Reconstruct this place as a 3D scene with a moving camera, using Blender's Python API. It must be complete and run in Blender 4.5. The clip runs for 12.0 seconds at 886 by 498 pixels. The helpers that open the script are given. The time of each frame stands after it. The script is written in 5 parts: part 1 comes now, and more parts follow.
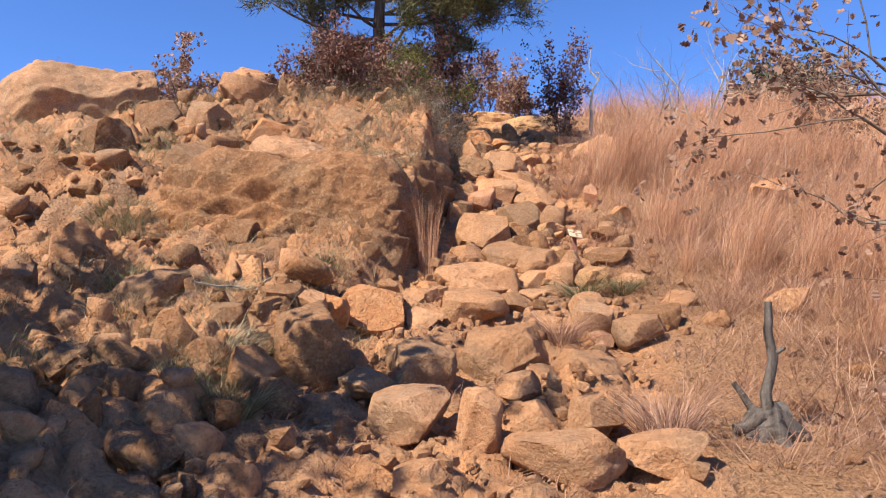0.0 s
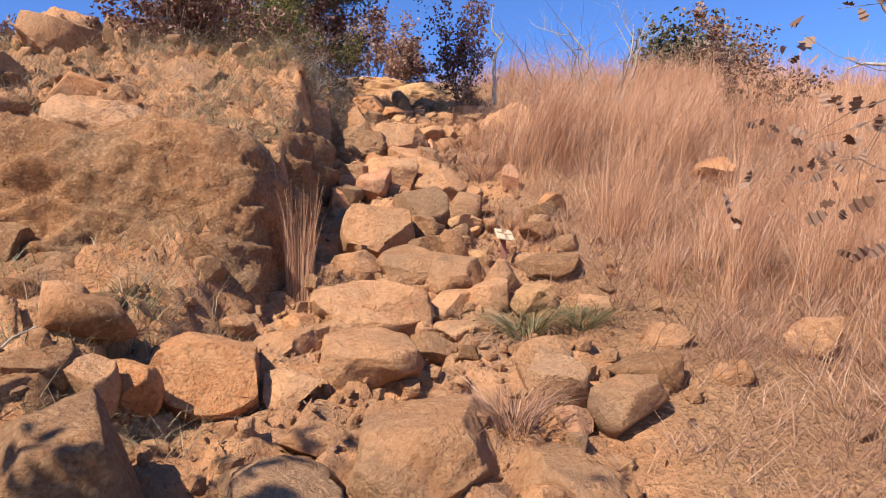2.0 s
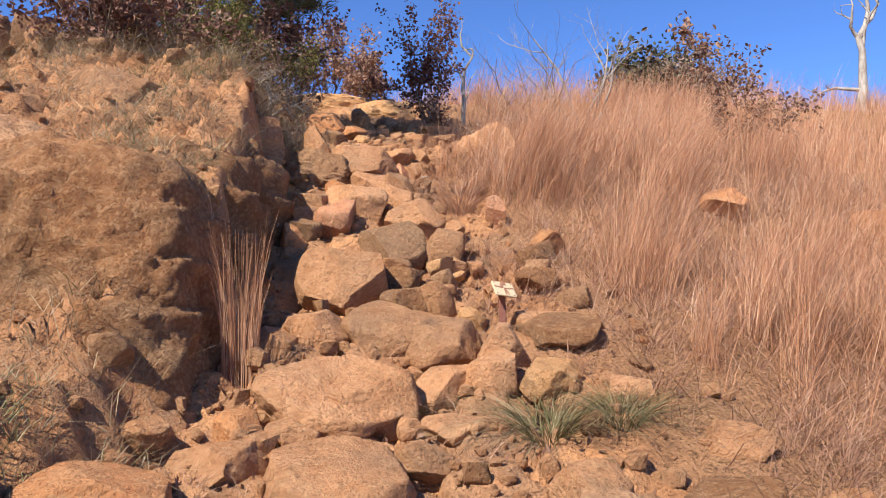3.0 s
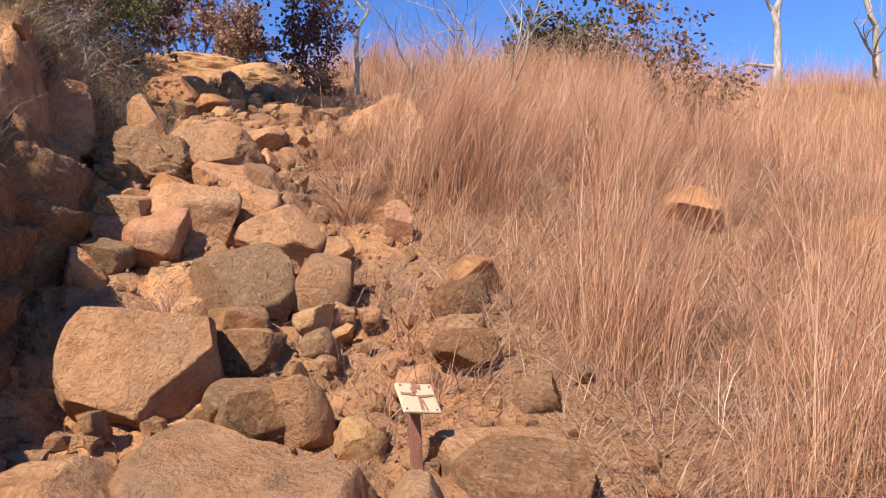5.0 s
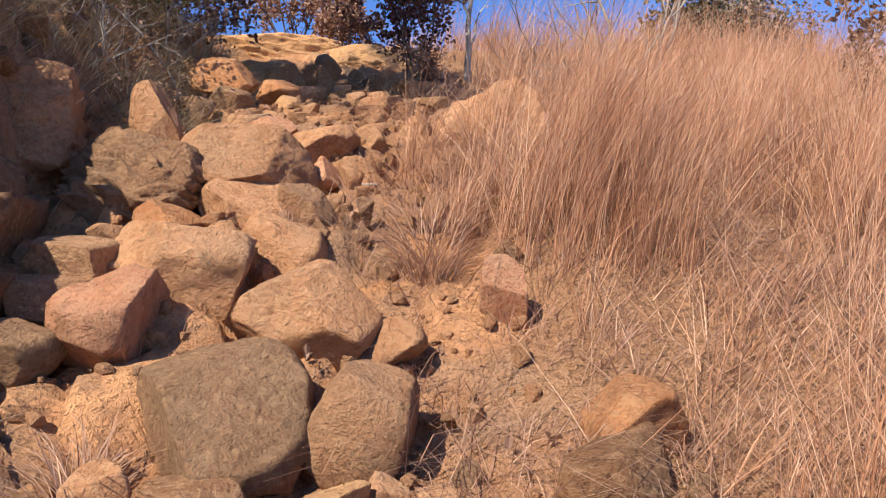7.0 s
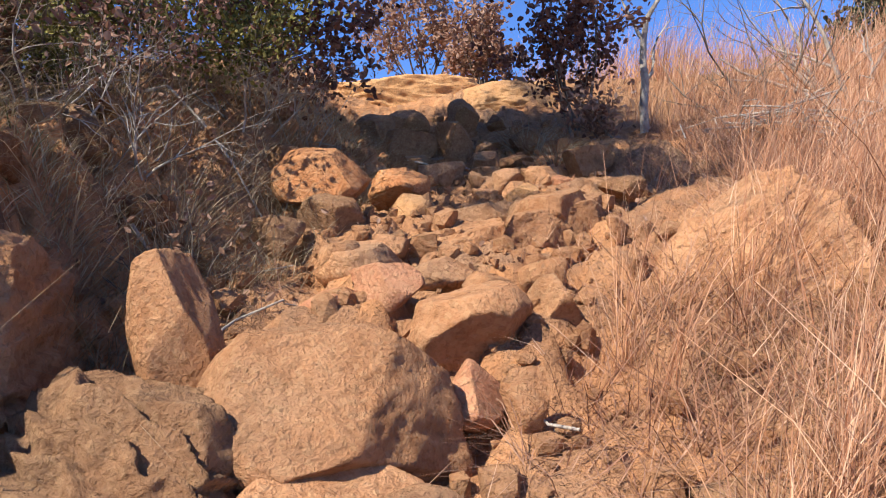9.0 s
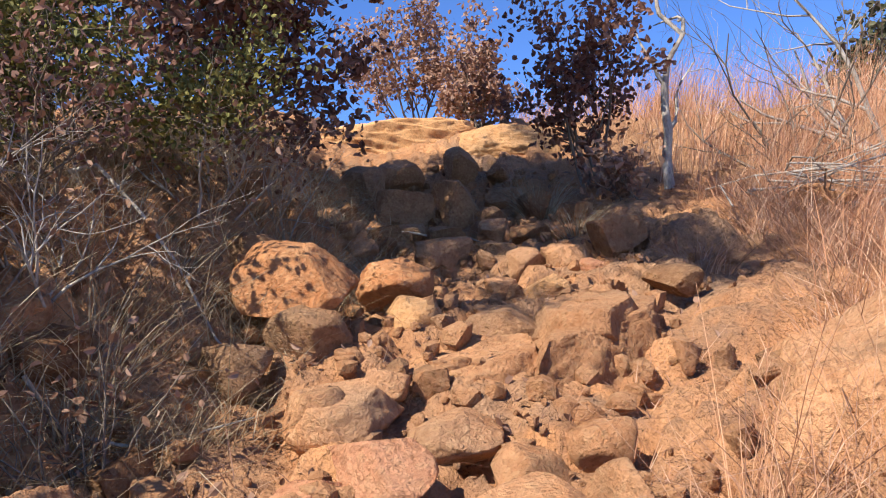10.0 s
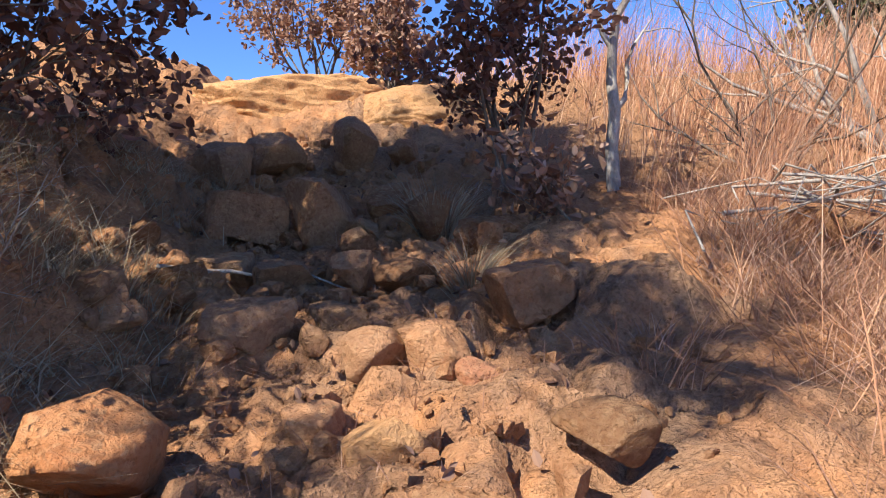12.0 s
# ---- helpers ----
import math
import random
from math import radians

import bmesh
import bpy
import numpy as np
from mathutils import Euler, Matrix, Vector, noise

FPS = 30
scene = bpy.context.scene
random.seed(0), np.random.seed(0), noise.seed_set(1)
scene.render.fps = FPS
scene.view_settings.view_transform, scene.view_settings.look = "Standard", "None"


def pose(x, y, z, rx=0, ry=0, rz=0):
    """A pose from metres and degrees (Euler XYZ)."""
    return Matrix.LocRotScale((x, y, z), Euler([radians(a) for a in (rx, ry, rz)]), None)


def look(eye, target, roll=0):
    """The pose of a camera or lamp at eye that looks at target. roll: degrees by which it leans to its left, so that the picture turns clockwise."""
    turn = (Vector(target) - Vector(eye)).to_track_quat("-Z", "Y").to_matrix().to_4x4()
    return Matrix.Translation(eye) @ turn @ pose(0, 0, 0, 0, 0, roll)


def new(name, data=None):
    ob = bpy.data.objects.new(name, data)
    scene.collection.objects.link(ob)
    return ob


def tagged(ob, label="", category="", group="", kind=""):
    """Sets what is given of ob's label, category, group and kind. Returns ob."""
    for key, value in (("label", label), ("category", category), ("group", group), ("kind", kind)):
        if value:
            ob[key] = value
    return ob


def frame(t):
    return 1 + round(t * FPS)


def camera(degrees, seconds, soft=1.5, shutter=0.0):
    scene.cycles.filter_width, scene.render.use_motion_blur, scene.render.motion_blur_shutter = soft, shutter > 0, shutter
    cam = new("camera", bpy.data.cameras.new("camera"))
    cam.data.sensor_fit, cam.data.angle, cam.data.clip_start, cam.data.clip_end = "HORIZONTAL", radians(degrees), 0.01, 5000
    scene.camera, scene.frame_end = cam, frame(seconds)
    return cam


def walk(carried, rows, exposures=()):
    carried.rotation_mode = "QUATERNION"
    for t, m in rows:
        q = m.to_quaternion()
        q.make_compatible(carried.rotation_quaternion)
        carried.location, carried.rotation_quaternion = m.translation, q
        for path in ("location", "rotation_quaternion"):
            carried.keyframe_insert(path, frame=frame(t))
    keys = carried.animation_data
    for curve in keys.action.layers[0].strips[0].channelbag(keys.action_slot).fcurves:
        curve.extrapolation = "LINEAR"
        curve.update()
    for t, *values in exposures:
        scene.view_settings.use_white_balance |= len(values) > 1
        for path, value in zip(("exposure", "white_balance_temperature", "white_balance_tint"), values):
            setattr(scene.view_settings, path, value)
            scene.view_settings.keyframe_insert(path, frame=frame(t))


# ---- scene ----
cam = camera(61.2, 12.0, soft=1.1)
PATH = [
    (0, (0.037, 0.016, 1.59), (0.027, 2.007, 1.78), 0.3),
    (0.5, (0.04, 0.507, 1.777), (0.212, 2.496, 1.898), -2.1),
    (1, (0.154, 1.065, 1.904), (0.441, 3.041, 2.013), -1.8),
    (1.5, (0.158, 1.686, 2.04), (0.416, 3.666, 2.153), -2.4),
    (2, (0.073, 2.292, 2.09), (0.365, 4.268, 2.205), -1.1),
    (2.5, (0.113, 2.966, 2.243), (0.423, 4.934, 2.421), -0.7),
    (3, (0.079, 3.561, 2.416), (0.491, 5.511, 2.579), -1.2),
    (3.1, (0.082, 3.675, 2.443), (0.525, 5.619, 2.595), -1.7),
    (3.3, (0.127, 3.861, 2.496), (0.634, 5.79, 2.635), -0.8),
    (3.5, (0.182, 4.049, 2.549), (0.734, 5.967, 2.68), -0.9),
    (3.7, (0.227, 4.244, 2.605), (0.808, 6.154, 2.724), -1.2),
    (5.3, (0.708, 5.84, 3.048), (1.409, 7.713, 3.095), -0.9),
    (5.5, (0.757, 6.009, 3.09), (1.465, 7.879, 3.109), 0.4),
    (6, (0.951, 6.418, 3.185), (1.572, 8.319, 3.189), 1.4),
    (6.5, (1.086, 6.966, 3.309), (1.553, 8.911, 3.349), -0.2),
    (6.7, (1.159, 7.175, 3.37), (1.586, 9.128, 3.418), -0.1),
    (8.3, (1.363, 8.767, 3.959), (1.441, 10.765, 3.923), 0.7),
    (8.5, (1.383, 9.024, 4.071), (1.423, 11.024, 4.067), 0.8),
    (9, (1.266, 9.522, 4.367), (1.278, 11.521, 4.448), -1.3),
    (9.5, (1.241, 10.001, 4.558), (1.315, 11.993, 4.723), -2.4),
    (10, (1.197, 10.412, 4.803), (1.24, 12.405, 4.958), -2.1),
    (10.5, (1.209, 10.712, 4.985), (1.307, 12.707, 4.888), -2.5),
    (11, (1.446, 11.112, 5.169), (1.562, 13.109, 5.146), -1.8),
    (11.5, (1.564, 11.551, 5.283), (1.72, 13.544, 5.289), -2.5),
    (12, (1.793, 12.06, 5.4), (1.962, 14.053, 5.401), -1.5),
]
walk(cam, [(t, look(eye, target, roll)) for t, eye, target, roll in PATH], exposures=((0, 0.95), (3, 0.85), (6.5, 0.82), (8.5, 0.88), (10, 1.0), (12, 1.08)))

# ---- light ----
SUN_AZ, SUN_EL = 229.0, 46.0     # compass degrees clockwise from +y, degrees above the horizon
world = bpy.data.worlds.new("world")
scene.world = world
world.use_nodes = True
wn = world.node_tree.nodes
sky = wn.new("ShaderNodeTexSky")
sky.sky_type = "NISHITA"
sky.sun_disc = False
sky.sun_elevation = radians(SUN_EL)
sky.sun_rotation = radians(SUN_AZ)
sky.altitude = 2500
sky.air_density, sky.dust_density, sky.ozone_density = 1.0, 0.0, 8.0
wn["Background"].inputs["Strength"].default_value = 0.13
deep = wn.new("ShaderNodeHueSaturation")
deep.inputs["Hue"].default_value, deep.inputs["Saturation"].default_value = 0.508, 1.08
world.node_tree.links.new(sky.outputs[0], deep.inputs["Color"])
world.node_tree.links.new(deep.outputs[0], wn["Background"].inputs["Color"])
sun_data = bpy.data.lights.new("sun", "SUN")
sun_data.energy, sun_data.angle, sun_data.color = 5.0, radians(0.55), (1.0, 0.942, 0.81)
sun = new("sun", sun_data)
to_sun = Vector((math.sin(radians(SUN_AZ)) * math.cos(radians(SUN_EL)), math.cos(radians(SUN_AZ)) * math.cos(radians(SUN_EL)), math.sin(radians(SUN_EL))))
sun.matrix_world = look(to_sun * 60, (0, 0, 0))

# ---- materials ----
def material(name):
    m = bpy.data.materials.new(name)
    m.use_nodes = True
    n = m.node_tree.nodes
    return m, n, m.node_tree.links, n["Principled BSDF"]


def node(n, kind, **values):
    made = n.new(kind)
    for key, v in values.items():
        made.inputs[key.replace("_", " ")].default_value = v
    return made


def mix(n, l, fac, a, b, blend="MIX"):
    m = n.new("ShaderNodeMix")
    m.data_type, m.blend_type = "RGBA", blend
    for i, v in ((0, fac), (6, a), (7, b)):
        if isinstance(v, (int, float)):
            m.inputs[i].default_value = v
        elif isinstance(v, tuple):
            m.inputs[i].default_value = (*v, 1)
        else:
            l.new(v, m.inputs[i])
    return m.outputs[2]


def spread(n, l, value, lo, hi):
    r = n.new("ShaderNodeMapRange")
    r.inputs["From Min"].default_value, r.inputs["From Max"].default_value = lo, hi
    l.new(value, r.inputs["Value"])
    return r.outputs[0]


def grain(n, l, coords, scale, detail=4.0, rough=0.6):
    t = node(n, "ShaderNodeTexNoise", Scale=scale, Detail=detail, Roughness=rough)
    l.new(coords, t.inputs["Vector"])
    return t.outputs["Fac"]


def n_colour(n, l, coords, scale):
    t = node(n, "ShaderNodeTexNoise", Scale=scale, Detail=4.0)
    l.new(coords, t.inputs["Vector"])
    return t.outputs["Color"]


def bump(n, l, bsdf, *layers):
    last = None
    for value, strength, distance in layers:
        b = node(n, "ShaderNodeBump", Strength=strength, Distance=distance)
        l.new(value, b.inputs["Height"])
        if last:
            l.new(last, b.inputs["Normal"])
        last = b.outputs[0]
    l.new(last, bsdf.inputs["Normal"])


def stone(name, light, dark, crust, crusted=0.5):
    """Weathered conglomerate: grit, iron stains, grey-green crust on patches, small pits."""
    m, n, l, b = material(name)
    geo = n.new("ShaderNodeNewGeometry").outputs["Position"]
    rnd = n.new("ShaderNodeObjectInfo").outputs["Random"]
    big, mid, fine = grain(n, l, geo, 1.7), grain(n, l, geo, 7.0, 6.0, 0.65), grain(n, l, geo, 55.0, 5.0, 0.7)
    vor = node(n, "ShaderNodeTexVoronoi", Scale=48.0)
    l.new(mix(n, l, 0.03, geo, n_colour(n, l, geo, 9.0)), vor.inputs["Vector"])
    c = mix(n, l, spread(n, l, mid, 0.36, 0.64), dark, light)
    c = mix(n, l, spread(n, l, big, 0.52 - 0.1 * crusted, 0.72), c, crust)
    cell = n.new("ShaderNodeSeparateColor")
    l.new(vor.outputs["Color"], cell.inputs[0])
    c = mix(n, l, spread(n, l, cell.outputs[0], 0.62, 1.0), c, mix(n, l, 0.32, c, (0.60, 0.37, 0.20)))
    c = mix(n, l, spread(n, l, cell.outputs[1], 0.66, 1.0), c, mix(n, l, 0.32, c, (0.18, 0.08, 0.035)))
    c = mix(n, l, spread(n, l, fine, 0.45, 0.85), c, mix(n, l, 0.4, c, (0.52, 0.34, 0.20)))
    c = mix(n, l, spread(n, l, fine, 0.44, 0.26), c, mix(n, l, 0.6, c, (0.12, 0.06, 0.03)))
    stain = grain(n, l, geo, 3.3, 8.0, 0.72)
    c = mix(n, l, spread(n, l, stain, 0.56, 0.70), c, mix(n, l, 0.6, c, (0.20, 0.12, 0.07)))
    tone = n.new("ShaderNodeHueSaturation")
    tone.inputs["Saturation"].default_value = 1.0
    r = n.new("ShaderNodeMapRange")
    r.inputs["To Min"].default_value, r.inputs["To Max"].default_value = 0.80, 1.16
    l.new(rnd, r.inputs["Value"])
    l.new(r.outputs[0], tone.inputs["Value"])
    l.new(c, tone.inputs["Color"])
    l.new(tone.outputs[0], b.inputs["Base Color"])
    b.inputs["Roughness"].default_value = 0.92
    b.inputs["Specular IOR Level"].default_value = 0.18
    warp = mix(n, l, 0.12, geo, n_colour(n, l, geo, 4.0))
    crack = n.new("ShaderNodeTexVoronoi")
    crack.feature = "DISTANCE_TO_EDGE"
    crack.inputs["Scale"].default_value = 3.6
    l.new(warp, crack.inputs["Vector"])
    split = spread(n, l, crack.outputs["Distance"], 0.0, 0.045)
    bump(n, l, b, (split, 0.22, 0.03), (mid, 0.7, 0.05), (vor.outputs["Distance"], 0.28, -0.012), (fine, 1.0, 0.026))
    return m


ROCK = {
    "tan": stone("tan_sandstone", (0.56, 0.285, 0.145), (0.41, 0.185, 0.085), (0.36, 0.205, 0.12)),
    "yellow": stone("yellow_sandstone", (0.66, 0.36, 0.165), (0.55, 0.275, 0.12), (0.50, 0.29, 0.15), 0.1),
    "orange": stone("orange_sandstone", (0.58, 0.265, 0.115), (0.45, 0.175, 0.07), (0.42, 0.215, 0.11), 0.2),
    "pink": stone("pinkish_sandstone", (0.58, 0.275, 0.155), (0.46, 0.185, 0.095), (0.42, 0.225, 0.14), 0.2),
    "brown": stone("brown_sandstone", (0.36, 0.175, 0.082), (0.23, 0.10, 0.045), (0.20, 0.12, 0.075), 0.7),
    "grey": stone("grey_crusted_sandstone", (0.44, 0.235, 0.125), (0.30, 0.15, 0.078), (0.28, 0.17, 0.10), 1.0),
    "rust": stone("rusty_sandstone", (0.34, 0.155, 0.068), (0.21, 0.088, 0.038), (0.19, 0.108, 0.06), 0.7),
}


def soil():
    """Orange stony soil: each lying stone has its tone, earth and litter fill the joints, straw covers the grass side."""
    m, n, l, b = material("stony_soil")
    geo = n.new("ShaderNodeNewGeometry").outputs["Position"]
    big, mid, fine = grain(n, l, geo, 0.9, 5.0), grain(n, l, geo, 6.0, 6.0, 0.65), grain(n, l, geo, 48.0, 6.0, 0.7)
    at = n.new("ShaderNodeAttribute")
    at.attribute_name = "tone"
    sep = n.new("ShaderNodeSeparateColor")
    l.new(at.outputs["Color"], sep.inputs[0])
    earth = mix(n, l, spread(n, l, mid, 0.38, 0.62), (0.422, 0.181, 0.078), (0.569, 0.277, 0.137))
    stones = mix(n, l, spread(n, l, sep.outputs[0], 0.1, 0.9), (0.394, 0.208, 0.112), (0.642, 0.329, 0.161))
    stones = mix(n, l, spread(n, l, sep.outputs[1], 0.55, 1.3), stones, (0.551, 0.242, 0.095))
    stones = mix(n, l, spread(n, l, mid, 0.58, 0.40), stones, mix(n, l, 0.55, stones, (0.238, 0.138, 0.092)))
    c = mix(n, l, sep.outputs[2], earth, stones)
    litter = mix(n, l, spread(n, l, fine, 0.35, 0.65), (0.202, 0.123, 0.081), (0.404, 0.255, 0.161))
    c = mix(n, l, spread(n, l, big, 0.53, 0.66), c, mix(n, l, 0.75, c, litter))
    straw = mix(n, l, spread(n, l, fine, 0.35, 0.65), (0.257, 0.135, 0.071), (0.459, 0.255, 0.137))
    inv = n.new("ShaderNodeMath")
    inv.operation = "MULTIPLY_ADD"
    l.new(sep.outputs[2], inv.inputs[0])
    inv.inputs[1].default_value, inv.inputs[2].default_value = -2.2, 0.9
    c = mix(n, l, inv.outputs[0], c, straw)
    c = mix(n, l, spread(n, l, fine, 0.46, 0.24), c, mix(n, l, 0.45, c, (0.083, 0.039, 0.024)))
    c = mix(n, l, spread(n, l, fine, 0.58, 0.85), c, mix(n, l, 0.3, c, (0.661, 0.401, 0.276)))
    l.new(c, b.inputs["Base Color"])
    b.inputs["Roughness"].default_value, b.inputs["Specular IOR Level"].default_value = 0.95, 0.1
    pit = node(n, "ShaderNodeTexVoronoi", Scale=26.0)
    l.new(geo, pit.inputs["Vector"])
    bump(n, l, b, (mid, 1.0, 0.08), (pit.outputs["Distance"], 0.6, 0.02), (fine, 0.9, 0.015))
    return m


def blade(name, *colours, glow=0.25):
    """Dry stems or leaves, each one of its own tone, letting some light through."""
    m, n, l, b = material(name)
    isl = n.new("ShaderNodeNewGeometry").outputs["Random Per Island"]
    r = n.new("ShaderNodeValToRGB")
    while len(r.color_ramp.elements) < len(colours):
        r.color_ramp.elements.new(0.5)
    r.color_ramp.interpolation = "LINEAR"
    for k, c in enumerate(colours):
        r.color_ramp.elements[k].position = k / max(1, len(colours) - 1)
        r.color_ramp.elements[k].color = (*c, 1)
    l.new(isl, r.inputs[0])
    geo = n.new("ShaderNodeNewGeometry").outputs["Position"]
    drift = mix(n, l, spread(n, l, grain(n, l, geo, 1.3, 3.0), 0.34, 0.66), r.outputs[0], mix(n, l, 1.0, r.outputs[0], (0.66, 0.56, 0.50), "MULTIPLY"))
    l.new(drift, b.inputs["Base Color"])
    b.inputs["Roughness"].default_value, b.inputs["Specular IOR Level"].default_value = 0.7, 0.25
    t = n.new("ShaderNodeBsdfTranslucent")
    l.new(drift, t.inputs["Color"])
    ms = n.new("ShaderNodeMixShader")
    ms.inputs[0].default_value = glow
    l.new(b.outputs[0], ms.inputs[1])
    l.new(t.outputs[0], ms.inputs[2])
    l.new(ms.outputs[0], n["Material Output"].inputs["Surface"])
    return m


def wood(name, light, dark, scale=14.0):
    m, n, l, b = material(name)
    geo = n.new("ShaderNodeNewGeometry").outputs["Position"]
    mp = n.new("ShaderNodeMapping")
    mp.inputs["Scale"].default_value = (1, 1, 0.22)
    l.new(geo, mp.inputs["Vector"])
    a, f = grain(n, l, mp.outputs[0], scale, 6.0, 0.7), grain(n, l, mp.outputs[0], scale * 6, 4.0)
    c = mix(n, l, spread(n, l, a, 0.35, 0.65), dark, light)
    c = mix(n, l, spread(n, l, f, 0.5, 0.3), c, mix(n, l, 0.5, c, (0.04, 0.035, 0.03)))
    l.new(c, b.inputs["Base Color"])
    b.inputs["Roughness"].default_value = 0.9
    b.inputs["Specular IOR Level"].default_value = 0.15
    bump(n, l, b, (a, 0.8, 0.02), (f, 0.5, 0.005))
    return m


SOIL = soil()
TALL_GRASS = blade("tall_dry_grass", (0.24, 0.108, 0.058), (0.57, 0.288, 0.158), (0.75, 0.455, 0.285), (0.34, 0.150, 0.084), (0.84, 0.59, 0.41), (0.50, 0.238, 0.134), (0.69, 0.395, 0.232))
LOW_GRASS = blade("matted_dry_grass", (0.22, 0.115, 0.08), (0.46, 0.27, 0.185), (0.68, 0.46, 0.33), (0.33, 0.175, 0.12), (0.56, 0.34, 0.235))
GREY_GRASS = blade("greyish_dry_grass", (0.245, 0.183, 0.110), (0.453, 0.355, 0.230), (0.622, 0.518, 0.365), (0.312, 0.240, 0.144))
GREEN_GRASS = blade("olive_straw_grass", (0.103, 0.110, 0.048), (0.245, 0.230, 0.115), (0.490, 0.413, 0.259), (0.141, 0.139, 0.057))
BROWN_LEAF = blade("brown_oak_leaves", (0.164, 0.086, 0.057), (0.271, 0.156, 0.107), (0.377, 0.246, 0.180), (0.139, 0.070, 0.049), glow=0.15)
DARK_LEAF = blade("dark_russet_oak_leaves", (0.14, 0.068, 0.055), (0.23, 0.115, 0.085), (0.32, 0.18, 0.135), (0.11, 0.055, 0.048), glow=0.2)
PINK_LEAF = blade("faded_pinkish_leaves", (0.295, 0.164, 0.115), (0.394, 0.246, 0.180), (0.459, 0.312, 0.238))
NEEDLE = blade("pine_needles", (0.055, 0.075, 0.028), (0.10, 0.115, 0.045), (0.15, 0.145, 0.065), (0.20, 0.165, 0.085), glow=0.12)
JUNIPER = blade("juniper_sprays", (0.07, 0.08, 0.025), (0.15, 0.15, 0.04), (0.30, 0.27, 0.08), (0.10, 0.11, 0.03), glow=0.2)
RIDGE_GREEN = blade("dull_juniper_sprays", (0.05, 0.06, 0.03), (0.085, 0.09, 0.045), (0.12, 0.11, 0.065), (0.16, 0.12, 0.085), glow=0.1)
RIDGE_BROWN = blade("grey_brown_twig_ends", (0.18, 0.13, 0.10), (0.27, 0.19, 0.15), (0.34, 0.25, 0.19), glow=0.1)
TWIG = wood("grey_twigs", (0.24, 0.19, 0.15), (0.12, 0.09, 0.07))
BARK = wood("dark_bark", (0.16, 0.12, 0.09), (0.07, 0.05, 0.035))
STUMPWOOD = wood("dark_weathered_wood", (0.17, 0.14, 0.12), (0.045, 0.035, 0.03))
DEADWOOD = wood("bleached_dead_wood", (0.46, 0.41, 0.36), (0.24, 0.20, 0.17))

# ---- ground form ----
def lattice(ix, iy, seed):
    """A repeatable random value in 0..1 for each lattice corner."""
    h = (ix.astype(np.int64) * 374761393 + iy.astype(np.int64) * 668265263 + seed * 1274126177) & 0xFFFFFFFF
    h = ((h ^ (h >> 13)) * 1274126177) & 0xFFFFFFFF
    return ((h ^ (h >> 16)) & 0xFFFF) / 65535.0


def vnoise(x, y, seed=0):
    """Smooth noise in -1..1."""
    x, y = np.asarray(x, float), np.asarray(y, float)
    ix, iy = np.floor(x), np.floor(y)
    u, v = x - ix, y - iy
    u, v = u * u * (3 - 2 * u), v * v * (3 - 2 * v)
    a, b = lattice(ix, iy, seed), lattice(ix + 1, iy, seed)
    c, d = lattice(ix, iy + 1, seed), lattice(ix + 1, iy + 1, seed)
    return 2 * (a * (1 - u) * (1 - v) + b * u * (1 - v) + c * (1 - u) * v + d * u * v) - 1


def fbm(x, y, size, seed=0, octaves=4):
    total, amp, x, y = 0, 1.0, np.asarray(x, float) / size, np.asarray(y, float) / size
    for k in range(octaves):
        total = total + amp * vnoise(x, y, seed + 17 * k)
        x, y, amp = x * 2.03 + 5.2, y * 2.03 + 1.7, amp * 0.5
    return total / 1.8


def ramp(v, lo, hi):
    u = np.clip((v - lo) / (hi - lo), 0, 1)
    return u * u * (3 - 2 * u)


def along(y, *pairs):
    ys, vs = pairs[0::2], pairs[1::2]
    return (np.interp(y - 0.3, ys, vs) + np.interp(y, ys, vs) + np.interp(y + 0.3, ys, vs)) / 3


def bed(y):
    """Height of the gully's floor along the climb."""
    return along(y, -600, -45, -60, -14, -10, -2.0, 0, 0.1, 3.5, 0.8, 5, 1.12, 6, 1.42, 7, 1.75, 8.2, 2.2, 9.7, 2.7, 10.4, 3.14, 11.3, 3.68,
                 12.5, 4.22, 13.5, 4.6, 15, 5.06, 16.5, 5.5, 17.6, 5.75, 18.6, 6.15, 19.6, 6.5, 20.2, 7.15, 21.5, 7.45, 24, 7.9, 30, 8.2, 60, 5, 600, -60)


def axis(y):
    return along(y, 0, 0.15, 4, 0.4, 7, 0.7, 9, 0.9, 11, 1.2, 13, 1.3, 15, 1.6, 18, 1.5, 21, 1.0)


def edge(y):
    """Where the left bank starts."""
    return along(y, 0, -1.3, 4.5, -0.9, 6, -0.65, 7.3, -0.45, 8.4, -0.22, 10.5, -0.1, 12, 0.1, 13, 0.4, 13.7, 0.72, 15, 0.95, 17, 0.85, 20, 0.2)


